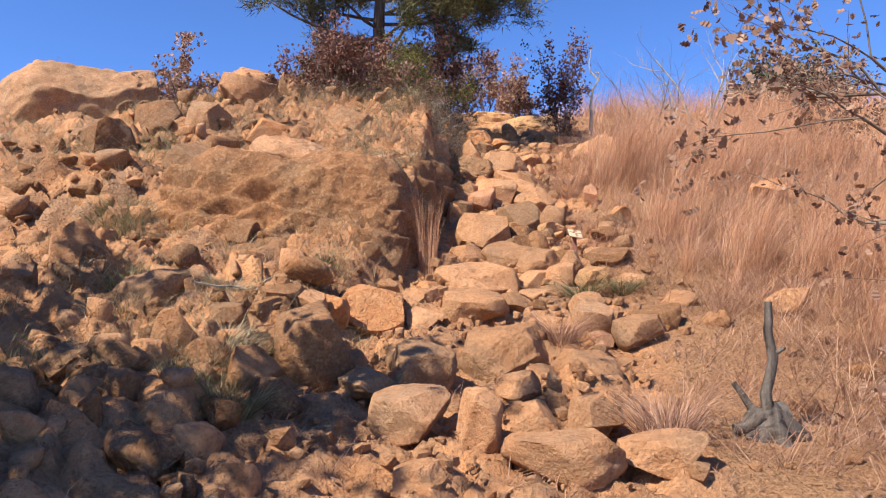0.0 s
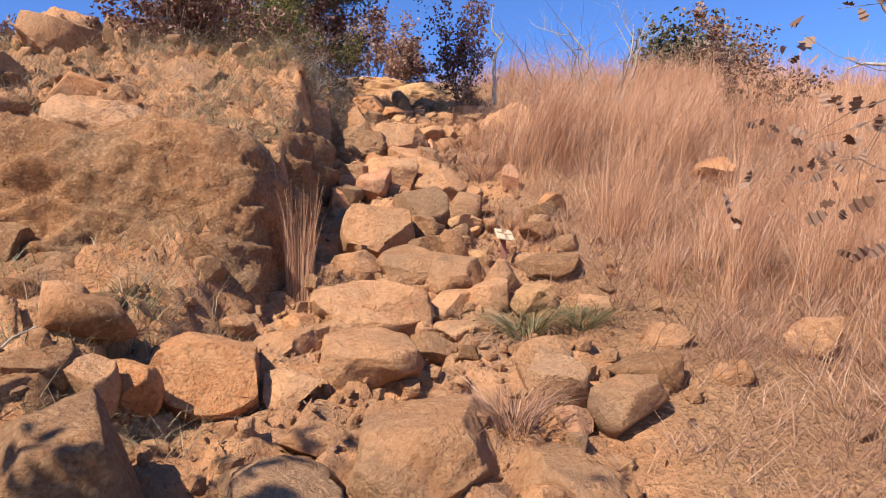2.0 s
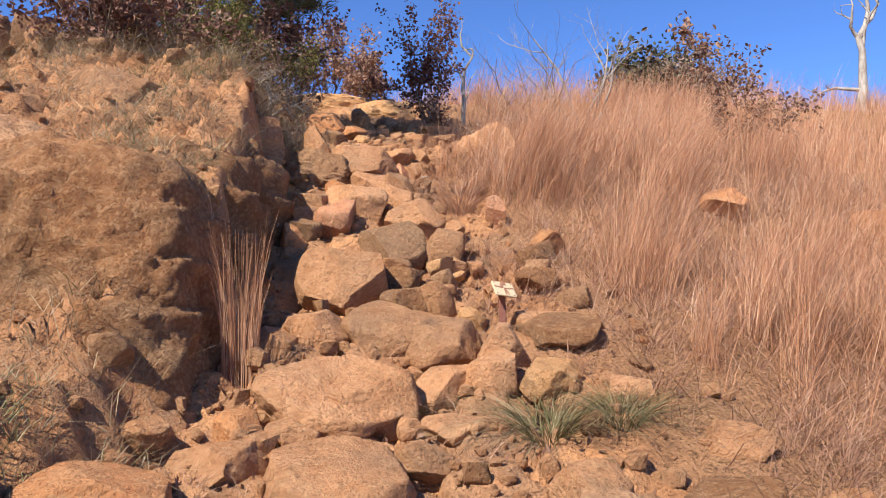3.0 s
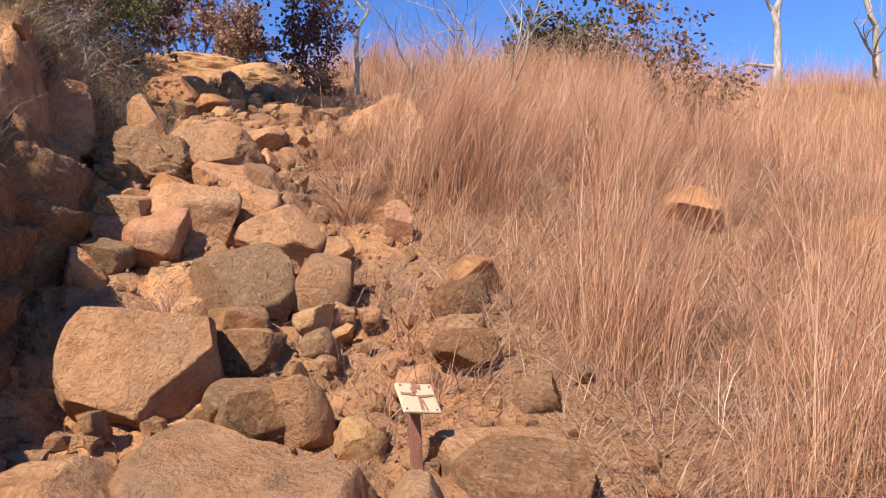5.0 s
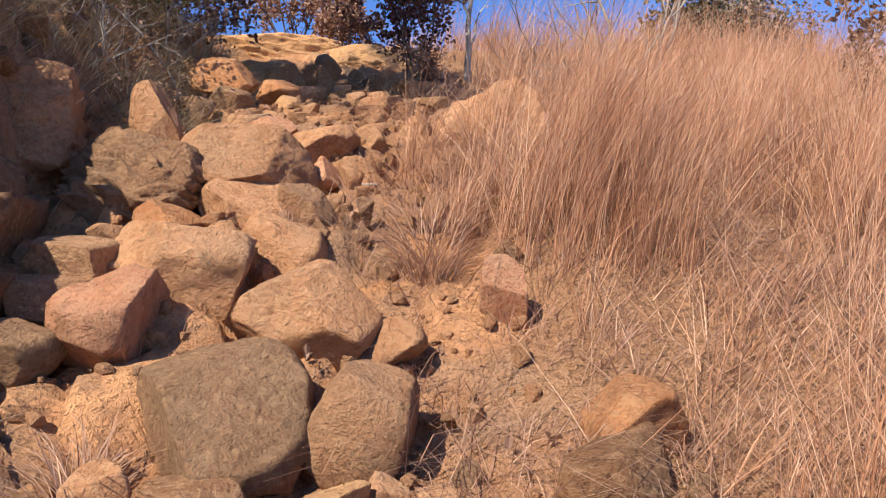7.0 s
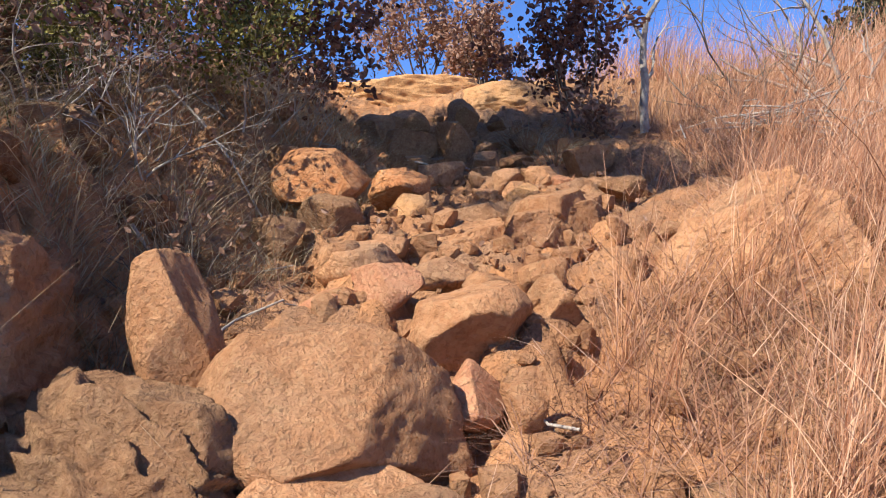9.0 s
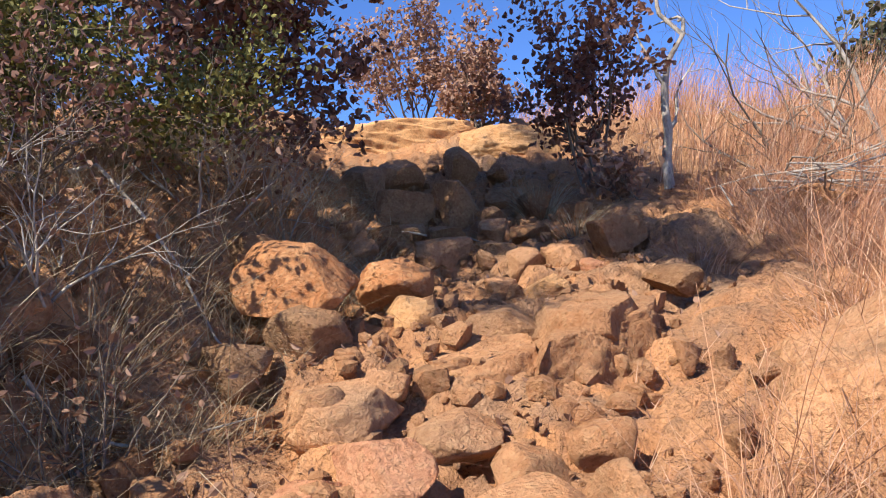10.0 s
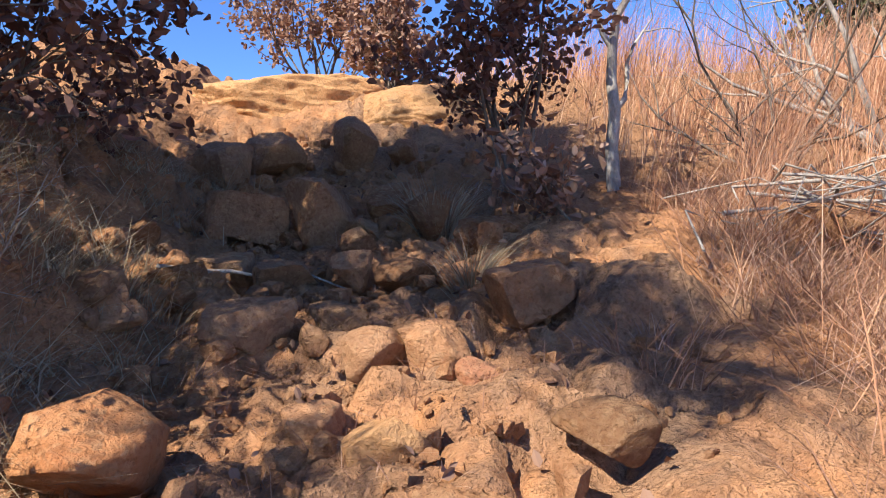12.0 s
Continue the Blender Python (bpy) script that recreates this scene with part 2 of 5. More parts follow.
def base_height(x, y):
    z = bed(y)
    rise = along(y, -10, 0.2, 3, 0.15, 5, 0.3, 6.6, 0.3, 7.3, 0.4, 8, 0.78, 9.4, 1.08, 10.5, 1.15, 12, 1.2, 13, 0.75, 14.5, 0.75, 17, 0.7, 20, 0.5, 30, 0.2)
    wide = along(y, 4, 1.0, 6.5, 0.7, 7.5, 0.22, 8, 0.16, 11, 0.2, 12.5, 1.0, 14, 1.1, 20, 1.5)
    z = z + rise * ramp(edge(y) - x, 0, wide)
    z = z - 0.12 * np.clip(-3.2 - x, 0, 8) * ramp(y, 8, 12) + 0.03 * np.clip(-1.5 - x, 0, 4) * (1 - ramp(y, 8, 12))
    right = x - axis(y)
    z = z + 0.16 * ramp(right, 0.45, 1.3) * ramp(y, 4, 9) * (1 - 0.4 * ramp(y, 16, 20))
    z = z - 0.085 * np.clip(x - 3.6, 0, 6) * (1 - ramp(y, 15, 20)) + 0.02 * np.clip(x - 4, 0, 14) * ramp(y, 17, 22)
    z = z - 0.10 * (1 - ramp(np.abs(right), 0.0, 0.9)) * ramp(y, 5, 8) * (1 - ramp(y, 7.4, 8.4))
    return z


def rubble(x, y, size, seed):
    """Broken stones lying side by side: a bump with a tilted face for each cell, sunk joints between; and a tone for each."""
    x, y = x / size + 0.35 * vnoise(x / size * 1.9, y / size * 1.9, seed + 3), y / size + 0.35 * vnoise(x / size * 1.9, y / size * 1.9, seed + 4)
    ix, iy = np.floor(x), np.floor(y)
    first, second = np.full(x.shape, 9.0), np.full(x.shape, 9.0)
    top, tone = np.zeros(x.shape), np.zeros(x.shape)
    for dx in (-1, 0, 1):
        for dy in (-1, 0, 1):
            cx, cy = ix + dx, iy + dy
            px, py = cx + 0.1 + 0.8 * lattice(cx, cy, seed), cy + 0.1 + 0.8 * lattice(cx, cy, seed + 1)
            d = np.hypot(x - px, y - py)
            near = d < first
            second = np.where(near, first, np.minimum(second, d))
            lift = lattice(cx, cy, seed + 2)
            slant = (x - px) * (lattice(cx, cy, seed + 5) - 0.5) + (y - py) * (lattice(cx, cy, seed + 6) - 0.75)
            top = np.where(near, lift + 1.1 * slant - 0.5 * d * d, top)
            tone = np.where(near, lattice(cx, cy, seed + 7), tone)
            first = np.minimum(first, d)
    joint = ramp(second - first, 0.0, 0.22)
    return size * (0.75 * (top - 0.4) * joint - 0.35 * (1 - joint)), tone, joint


def stony(x, y):
    return ramp(edge(y) + 0.2 - x, 0, 0.8)


def bare(x, y):
    more = 0.8 * ramp(y, 12.2, 13.6)
    return 1 - ramp(x - axis(y), 0.5 + more, 1.3 + 1.2 * more)


def height(x, y):
    x, y = np.asarray(x, float), np.asarray(y, float)
    z = base_height(x, y)
    left, open_ground = stony(x, y), bare(x, y)
    near = 1 - ramp(np.hypot(x - 1, y - 10), 25, 60)
    rugged = 1 - np.abs(fbm(x + 0.4 * y, y * 1.3, 0.75, 5))
    bluff = ramp(x, -3.2, -1.8) * ramp(y, 6.4, 7.2) * (1 - ramp(y, 11, 12.5)) * left
    z = z + near * (0.07 * fbm(x, y, 1.6, 3) + left * 0.3 * (rugged - 0.75) + open_ground * 0.04 * fbm(x, y, 0.35, 9) + (0.3 + 0.7 * open_ground) * 0.02 * fbm(x, y, 0.11, 12, 3))
    # broken stone, coarse and fine
    coarse, fine = rubble(x, y, 0.46, 71)[0], rubble(x, y, 0.19, 83)[0]
    z = z + near * ((0.12 + 0.5 * open_ground + 0.25 * left) * (1 - 0.75 * bluff) * 0.62 * coarse + (0.15 + 0.65 * open_ground) * 0.7 * fine * (0.4 + 0.6 * ramp(fbm(x, y, 0.8, 77), -0.3, 0.2)))
    # slanting layers where the bedrock comes out
    lay = (y * 1.15 - x * 0.95 + 0.35 * fbm(x, y, 0.8, 35)) / 0.36
    saw = lay - np.floor(lay)
    hill = left * ramp(y, 4.2, 5.2) * (1 - ramp(y, 12.5, 14)) * ramp(fbm(x, y, 1.3, 36), -0.35, 0.15)
    return z + near * np.maximum(0.15 * bluff, 0.23 * hill) * (np.minimum(saw * 1.25, (1 - saw) * 5) - 0.4)


# ---- mesh tools ----
def mesh_object(name, verts, faces, mat, parent=None, label="", smooth=True):
    """One mesh object from arrays; faces all have the same number of corners."""
    me = bpy.data.meshes.new(name)
    verts, faces = np.asarray(verts, np.float32), np.asarray(faces, np.int32)
    me.vertices.add(len(verts))
    me.vertices.foreach_set("co", verts.ravel())
    me.loops.add(faces.size)
    me.loops.foreach_set("vertex_index", faces.ravel())
    me.polygons.add(len(faces))
    me.polygons.foreach_set("loop_start", np.arange(0, faces.size, faces.shape[1], dtype=np.int32))
    me.polygons.foreach_set("use_smooth", np.full(len(faces), smooth))
    me.update(calc_edges=True)
    me.materials.append(mat)
    ob = new(name, me)
    if parent:
        ob.parent = parent
    if label:
        tagged(ob, label)
    return ob


def part(name, bm, mat, parent, label=""):
    me = bpy.data.meshes.new(name)
    bm.to_mesh(me)
    bm.free()
    me.materials.append(mat)
    ob = new(name, me)
    ob.parent = parent
    return tagged(ob, label)


def root(name, place, label, category, group=""):
    ob = new(name)
    ob.empty_display_size = 0.1
    ob.location = place
    return tagged(ob, label, category, group)


def steps(lo, hi, fine, grow, far):
    """Grid lines: even between lo and hi, then ever wider out to far."""
    mid = list(np.arange(lo, hi, fine))
    up, s = [mid[-1]], fine
    while up[-1] < far:
        s *= grow
        up.append(up[-1] + s)
    down, s = [mid[0]], fine
    while down[-1] > -far:
        s *= grow
        down.append(down[-1] - s)
    return np.array(down[:0:-1] + mid + up[1:])


def build_ground():
    xs, ys = steps(-3.2, 3.2, 0.042, 1.045, 600), steps(2.8, 17.0, 0.042, 1.04, 600)
    gx, gy = np.meshgrid(xs, ys)
    v = np.stack((gx, gy, height(gx, gy)), -1).reshape(-1, 3)
    i = np.arange(len(ys) - 1)[:, None] * len(xs) + np.arange(len(xs) - 1)[None]
    f = np.stack((i, i + 1, i + 1 + len(xs), i + len(xs)), -1).reshape(-1, 4)
    ob = mesh_object("ground", v, f, SOIL)
    tone = ob.data.attributes.new("tone", "FLOAT_COLOR", "POINT")
    coarse, fine = rubble(gx, gy, 0.46, 71), rubble(gx, gy, 0.19, 83)
    rgba = np.stack((coarse[1], fine[1], bare(gx, gy) * (0.35 + 0.65 * fine[2] * coarse[2]), np.ones(gx.shape)), -1)
    tone.data.foreach_set("color", rgba.astype(np.float32).ravel())
    return tagged(ob, "stony orange-brown hillside soil with worn bedrock ledges", "ground", kind="structure")


build_ground()

# ---- rocks ----
BALLS = {}


def ball(level):
    if level not in BALLS:
        bm = bmesh.new()
        bmesh.ops.create_icosphere(bm, subdivisions=level, radius=1)
        bm.verts.ensure_lookup_table()
        BALLS[level] = (np.array([v.co[:] for v in bm.verts]), np.array([[v.index for v in f.verts] for f in bm.faces]))
        bm.free()
    return BALLS[level]


def rough(points, size, seed, octaves=3):
    off = Vector((seed * 3.7, seed * 1.9, seed * 2.3))
    return np.array([noise.fractal(Vector(p) / size + off, 0.9, 2.0, octaves) for p in points])


def rock_shape(seed, level, cuts, depth_lo, depth_hi, lumps, layered=0.0, faces=()):
    """A unit rock: a ball cut by planes, then weathered; fits a box of -0.5 to 0.5."""
    rng = np.random.default_rng(seed)
    v, f = ball(level)
    v = v.copy()
    for k in range(cuts):
        nrm = rng.normal(size=3)
        if k == 0:
            nrm = np.array([rng.normal() * 0.15, rng.normal() * 0.15, 1.0])
        nrm /= np.linalg.norm(nrm)
        over = v @ nrm - rng.uniform(depth_lo, depth_hi)
        v -= np.clip(over, 0, None)[:, None] * nrm * 0.98
    for nrm, depth in faces:
        nrm = np.array(nrm) / np.linalg.norm(nrm)
        v -= np.clip(v @ nrm - depth, 0, None)[:, None] * nrm
    lo, hi = v.min(0), v.max(0)
    v = (v - (lo + hi) / 2) / (hi - lo)
    out = v / np.maximum(np.linalg.norm(v, axis=1, keepdims=True), 1e-6)
    low = rough(v, 0.45, seed, 3)
    v += out * (lumps * low + 0.45 * lumps * (0.4 - np.abs(rough(v, 0.17, seed + 5, 3))))[:, None]
    if level > 4:
        v += out * (0.3 * lumps * (0.3 - np.abs(rough(v, 0.06, seed + 7, 2))))[:, None]
    if layered:
        beds = (v[:, 2] + 0.4 * v[:, 0]) * 7.5 + 1.3 * rough(v, 0.5, seed + 9, 3)
        saw = beds - np.floor(beds)
        v += out * (2.2 * layered * (np.minimum(saw * 1.2, (1 - saw) * 7) - 0.5))[:, None]
    return v, f


LOOK = {"tan": "tan gritty sandstone", "yellow": "pale yellow sandstone", "orange": "orange sandstone", "pink": "pinkish sandstone", "rust": "rusty brown sandstone",
        "brown": "brown weathered sandstone", "grey": "grey-crusted sandstone"}


def rock(name, word, shape, x, y, z, w, d, h, tilt, turn, seed, colour, lie=0, group="rocks of the gully"):
    v, f = shape
    ob = mesh_object(name, v * np.array((w, d, h)), f, ROCK[colour])
    ob.matrix_world = pose(x, y, z, 0, 0, turn) @ pose(0, 0, 0, tilt + lie, 0.6 * tilt, 0)
    big = "large " if max(w, h) > 0.7 else "small " if max(w, h) < 0.3 else ""
    return tagged(ob, f"{big}{word} {LOOK[colour]} {name} half sunk in the slope", name, group)


def level_for(w, h):
    return 6 if max(w, h) > 0.72 else 5 if max(w, h) > 0.30 else 4


def boulder(x, y, z, w, d, h, tilt, turn, seed, colour):
    return rock("boulder", "rounded", rock_shape(seed, level_for(w, h), 12, 0.5, 0.9, 0.034), x, y, z, w, 1.15 * d, h, tilt, turn, seed, colour, 11)


def block(x, y, z, w, d, h, tilt, turn, seed, colour):
    return rock("rock", "angular", rock_shape(seed, level_for(w, h), 10, 0.36, 0.72, 0.026), x, y, z, w, 1.15 * d, h, tilt, turn, seed, colour, 11)


def slab(x, y, z, w, d, h, tilt, turn, seed, colour):
    return rock("stone_slab", "flat-faced", rock_shape(seed, level_for(w, h), 9, 0.38, 0.7, 0.026), x, y, z, w, 1.15 * d, h, tilt, turn, seed, colour, 11)


def ledge(x, y, z, w, d, h, tilt, turn, seed, colour):
    return rock("rock_ledge", "worn", rock_shape(seed, 6, 14, 0.42, 0.8, 0.06, 0.008), x, y, z, w, d, h, tilt, turn, seed, colour, 16)


def faced(x, y, z, w, d, h, tilt, turn, seed, colour):
    return rock("rock", "flat-faced", rock_shape(seed, 6, 5, 0.6, 0.85, 0.022, 0.0, (((-0.2, -1, 0.45), 0.42), ((1, -0.15, 0.1), 0.66), ((0.25, 0, 1), 0.6))), x, y, z, w, d, h, tilt, turn, seed, colour)


def layer(x, y, z, w, d, h, tilt, turn, seed, colour):
    return rock("boulder", "layered", rock_shape(seed, 6, 10, 0.5, 0.88, 0.035, 0.032), x, y, z, w, d, h, tilt, turn, seed, colour)


def outcrop(x, y, z, w, d, h, tilt, turn, seed, colour, layered=0.012):
    return rock("rock_outcrop", "massive", rock_shape(seed, 6, 12, 0.55, 0.9, 0.06, layered, (((1, 0.1, 0.1), 0.55),)), x, y, z, w, d, h, tilt, turn, seed, colour)


def bluff(x0, x1, y0, y1, z0, z1, power, lean, shelves, seed, colour, label, detail=6):
    """A mass of bedrock: a blunt block whose front leans back, its upper beds weathered into shelves, its foot undercut."""
    v, f = ball(detail)
    v = v / ((np.abs(v) ** power).sum(1, keepdims=True)) ** (1 / power)
    out = v / np.linalg.norm(v, axis=1, keepdims=True)
    up = (v[:, 2] + 1) / 2
    v[:, 1] += lean * up * np.clip(-v[:, 1] + 0.3, 0, 1.3)
    size = np.array(((x1 - x0) / 2, (y1 - y0) / 2, (z1 - z0) / 2))
    p = v * size
    broad, middle, small, grit = rough(p, 0.7, seed, 3), rough(p, 0.24, seed + 3, 3), rough(p, 0.09, seed + 5, 3), rough(p, 0.032, seed + 7, 2)
    push = 0.10 * broad + 0.035 * middle + 0.030 * (0.3 - np.abs(small)) + 0.012 * grit
    bed = (p[:, 2] + 0.22 * p[:, 0] - 0.05 * p[:, 1] + 0.10 * broad) / 0.27
    saw = bed - np.floor(bed)
    slant = (p[:, 2] - 0.6 * p[:, 0] + 0.12 * broad) / 0.34
    cut = slant - np.floor(slant)
    push += 0.075 * ramp(-v[:, 0], -0.35, 0.1) * (np.minimum(cut * 1.2, (1 - cut) * 6) - 0.45)
    push += shelves * ramp(up, 0.42, 0.62) * (np.minimum(saw * 1.15, (1 - saw) * 8) - 0.45)
    push -= 0.09 * ramp(0.36 - up, 0.0, 0.2) * ramp(v[:, 0], 0.2, 0.8)
    p = p + out * push[:, None]
    ob = mesh_object("rock_outcrop", p, f, ROCK[colour])
    ob.location = ((x0 + x1) / 2, (y0 + y1) / 2, (z0 + z1) / 2)
    return tagged(ob, label, "rock outcrop", "rocks of the gully")


# the bluff beside the gully: a leaning nose, the shelf behind it and the cap
bluff(-3.0, -0.29, 6.9, 9.8, 1.0, 3.42, 4.6, 0.42, 0.07, 11, "rust", "massive rusty sandstone bluff with a leaning pitted face", 7)
bluff(-1.7, -0.10, 8.7, 10.7, 1.7, 3.62, 4.5, 0.12, 0.13, 12, "rust", "rusty sandstone bluff wall with overhanging shelves")
bluff(-1.6, 0.06, 9.9, 11.6, 2.2, 4.05, 4.0, 0.14, 0.10, 13, "brown", "brown sandstone cap of the bluff above the gully")
outcrop(-1.95, 9.3, 3.25, 1.5, 1.8, 1.15, 10, 12, 22, "tan", 0.014)
outcrop(-0.36, 11.85, 4.2, 0.9, 1.0, 0.7, 0, 0, 14, "tan")
outcrop(2.52, 12.7, 4.27, 0.92, 0.9, 1.04, 0, -20, 24, "tan", 0.0)
# dome on the skyline and its neighbours
outcrop(-6.35, 12.9, 4.85, 2.7, 2.2, 2.25, 0, 15, 15, "grey", 0.0)
outcrop(-3.3, 12.8, 5.35, 1.3, 1.1, 1.0, 8, 30, 16, "tan", 0.0)
outcrop(-2.4, 12.2, 5.2, 0.6, 0.5, 0.75, 8, 30, 17, "grey", 0.0)
# clay bank at the head of the gully
outcrop(0.75, 20.6, 6.75, 2.6, 1.3, 1.15, 0, 6, 18, "yellow", 0.008)
outcrop(2.2, 20.3, 6.7, 1.7, 1.2, 0.85, 0, -12, 19, "yellow", 0.008)
# leaning stone in the gully's head
boulder(0.46, 11.85, 4.14, 0.27, 0.24, 0.68, -24, 4, 28, "tan")

# single rocks, from the foot of the climb to its head
boulder(0.50, 5.75, 1.25, 0.85, 0.80, 0.68, 2, 4, 501, "tan")
boulder(0.21, 4.01, 1.02, 0.25, 0.21, 0.45, -3, -2, 502, "tan")
boulder(-0.17, 4.37, 1.04, 0.47, 0.40, 0.31, -2, -10, 503, "tan")
boulder(0.62, 3.78, 0.91, 0.60, 0.38, 0.29, -7, -11, 504, "tan")
block(0.54, 4.33, 1.03, 0.34, 0.29, 0.24, 8, -19, 505, "tan")
boulder(0.51, 4.93, 1.16, 0.31, 0.26, 0.20, -4, -1, 506, "tan")
block(0.74, 4.95, 1.18, 0.11, 0.09, 0.19, 8, -10, 507, "tan")
boulder(1.05, 5.50, 1.20, 0.50, 0.70, 0.40, 5, 1, 508, "tan")
boulder(1.24, 6.14, 1.55, 0.34, 0.28, 0.38, 0, -14, 509, "tan")
boulder(1.13, 3.87, 0.92, 0.46, 0.31, 0.23, -7, -11, 510, "tan")
block(-0.89, 5.29, 1.35, 0.56, 0.49, 0.72, -4, 11, 511, "brown")
boulder(-0.13, 5.15, 1.25, 0.46, 0.40, 0.44, -7, 13, 512, "grey")
slab(-0.47, 4.95, 1.16, 0.40, 0.26, 0.19, 6, 11, 513, "grey")
boulder(-0.05, 3.53, 0.84, 0.32, 0.27, 0.20, 6, -6, 514, "tan")
block(0.89, 4.41, 1.05, 0.36, 0.31, 0.26, -8, -1, 515, "tan")
faced(-0.60, 6.42, 1.66, 0.58, 0.55, 0.46, 4, 14, 516, "orange")
block(-0.22, 6.85, 1.74, 0.52, 0.36, 0.28, -1, 4, 517, "tan")
boulder(0.27, 6.66, 1.65, 0.64, 0.52, 0.40, -3, -11, 518, "tan")
boulder(0.35, 7.52, 1.94, 0.87, 0.59, 0.45, -3, 6, 519, "tan")
block(0.68, 6.88, 1.71, 0.26, 0.21, 0.31, 3, -17, 520, "tan")
boulder(1.22, 6.31, 1.60, 0.35, 0.29, 0.46, 5, -17, 521, "tan")
block(1.25, 5.92, 1.44, 0.19, 0.16, 0.16, -3, -25, 522, "pink")
slab(1.77, 6.27, 1.61, 0.42, 0.31, 0.27, 0, -15, 523, "brown")
slab(1.54, 5.92, 1.48, 0.41, 0.31, 0.31, -4, -22, 524, "tan")
boulder(2.99, 6.58, 1.75, 0.37, 0.32, 0.32, 7, -48, 525, "tan")
slab(-1.06, 5.99, 1.64, 0.29, 0.21, 0.36, 6, 5, 526, "tan")
slab(-0.89, 6.15, 1.62, 0.28, 0.21, 0.36, 7, 10, 527, "orange")
slab(-1.28, 6.01, 1.74, 0.38, 0.29, 0.32, 7, 17, 528, "brown")
boulder(-0.16, 5.55, 1.31, 0.49, 0.37, 0.27, -4, 6, 529, "grey")
slab(-0.02, 5.87, 1.41, 0.33, 0.21, 0.16, 3, 8, 530, "tan")
block(-0.15, 6.41, 1.59, 0.31, 0.26, 0.20, -1, 8, 531, "tan")
boulder(1.19, 7.64, 2.01, 0.32, 0.27, 0.33, 2, -20, 532, "tan")
slab(1.69, 7.97, 2.23, 0.59, 0.35, 0.27, 3, -27, 533, "brown")
faced(0.49, 9.10, 2.60, 0.70, 0.60, 0.60, -4, 2, 534, "tan")
block(0.91, 8.81, 2.45, 0.38, 0.31, 0.24, -5, 0, 535, "brown")
boulder(0.26, 8.20, 2.25, 0.42, 0.35, 0.37, 5, -4, 536, "tan")
boulder(0.72, 8.25, 2.23, 0.61, 0.52, 0.40, 3, -11, 537, "tan")
boulder(1.00, 8.05, 2.15, 0.50, 0.43, 0.41, 7, -8, 538, "tan")
boulder(1.34, 7.91, 2.15, 0.32, 0.27, 0.41, 4, -3, 539, "tan")
block(0.06, 7.51, 1.98, 0.27, 0.24, 0.27, -6, 11, 540, "brown")
boulder(0.46, 7.55, 1.92, 0.60, 0.51, 0.45, 6, 1, 541, "tan")
block(0.89, 7.66, 1.95, 0.36, 0.31, 0.31, 1, -14, 542, "tan")
boulder(0.01, 8.10, 2.20, 0.33, 0.27, 0.24, 7, 2, 543, "tan")
slab(1.50, 7.49, 2.00, 0.33, 0.25, 0.26, -2, -26, 544, "yellow")
boulder(1.87, 7.23, 1.97, 0.25, 0.20, 0.19, -1, -42, 545, "tan")
boulder(2.09, 6.70, 1.77, 0.38, 0.25, 0.18, 7, -32, 546, "tan")
slab(1.78, 8.13, 2.30, 0.59, 0.27, 0.20, -3, -10, 547, "tan")
block(0.32, 8.73, 2.43, 0.12, 0.10, 0.16, -5, 12, 548, "brown")
boulder(1.06, 7.41, 1.87, 0.20, 0.17, 0.15, -5, -6, 549, "tan")
boulder(0.92, 7.25, 1.79, 0.43, 0.31, 0.23, -7, -16, 550, "tan")
block(0.76, 7.23, 1.78, 0.17, 0.15, 0.11, 5, 0, 551, "grey")
boulder(0.11, 7.19, 1.83, 0.25, 0.20, 0.19, 0, -9, 552, "tan")
boulder(-0.14, 7.24, 1.87, 0.24, 0.19, 0.20, 0, -1, 553, "orange")
block(1.09, 8.61, 2.41, 0.28, 0.24, 0.45, -6, -6, 554, "tan")
block(1.30, 8.48, 2.33, 0.23, 0.19, 0.21, -4, -2, 555, "yellow")
boulder(0.94, 9.32, 2.61, 0.42, 0.35, 0.32, -7, -5, 556, "brown")
block(0.14, 10.16, 3.04, 0.25, 0.21, 0.34, -5, -5, 557, "orange")
boulder(4.63, 10.67, 3.43, 0.49, 0.42, 0.36, 7, -44, 558, "orange")
boulder(2.72, 8.68, 2.56, 0.27, 0.23, 0.20, 0, -25, 559, "tan")
block(1.63, 9.60, 2.75, 0.14, 0.11, 0.14, 3, -15, 560, "tan")
block(0.91, 8.66, 2.41, 0.32, 0.26, 0.35, -3, 7, 561, "brown")
boulder(1.29, 9.18, 2.56, 0.15, 0.12, 0.12, -2, -1, 562, "tan")
boulder(1.63, 9.08, 2.56, 0.16, 0.14, 0.11, 4, -13, 563, "pink")
block(2.13, 9.53, 2.84, 0.33, 0.28, 0.27, 3, -21, 564, "brown")
boulder(1.66, 8.85, 2.49, 0.25, 0.20, 0.15, -8, -12, 565, "tan")
boulder(0.99, 10.00, 2.92, 0.62, 0.53, 0.55, -6, -11, 566, "grey")
boulder(1.43, 9.95, 2.92, 0.38, 0.33, 0.45, -5, -15, 567, "tan")
block(1.29, 10.54, 3.24, 0.60, 0.51, 0.47, -5, -16, 568, "tan")
boulder(0.54, 10.42, 3.21, 0.42, 0.35, 0.50, 6, 12, 569, "pink")
boulder(0.74, 10.86, 3.44, 0.62, 0.53, 0.46, -2, 1, 570, "tan")
boulder(0.31, 10.82, 3.42, 0.38, 0.33, 0.29, 3, 9, 571, "grey")
slab(0.27, 10.63, 3.30, 0.38, 0.28, 0.23, 7, 21, 572, "grey")
slab(0.21, 10.36, 3.13, 0.42, 0.31, 0.26, 3, 11, 573, "grey")
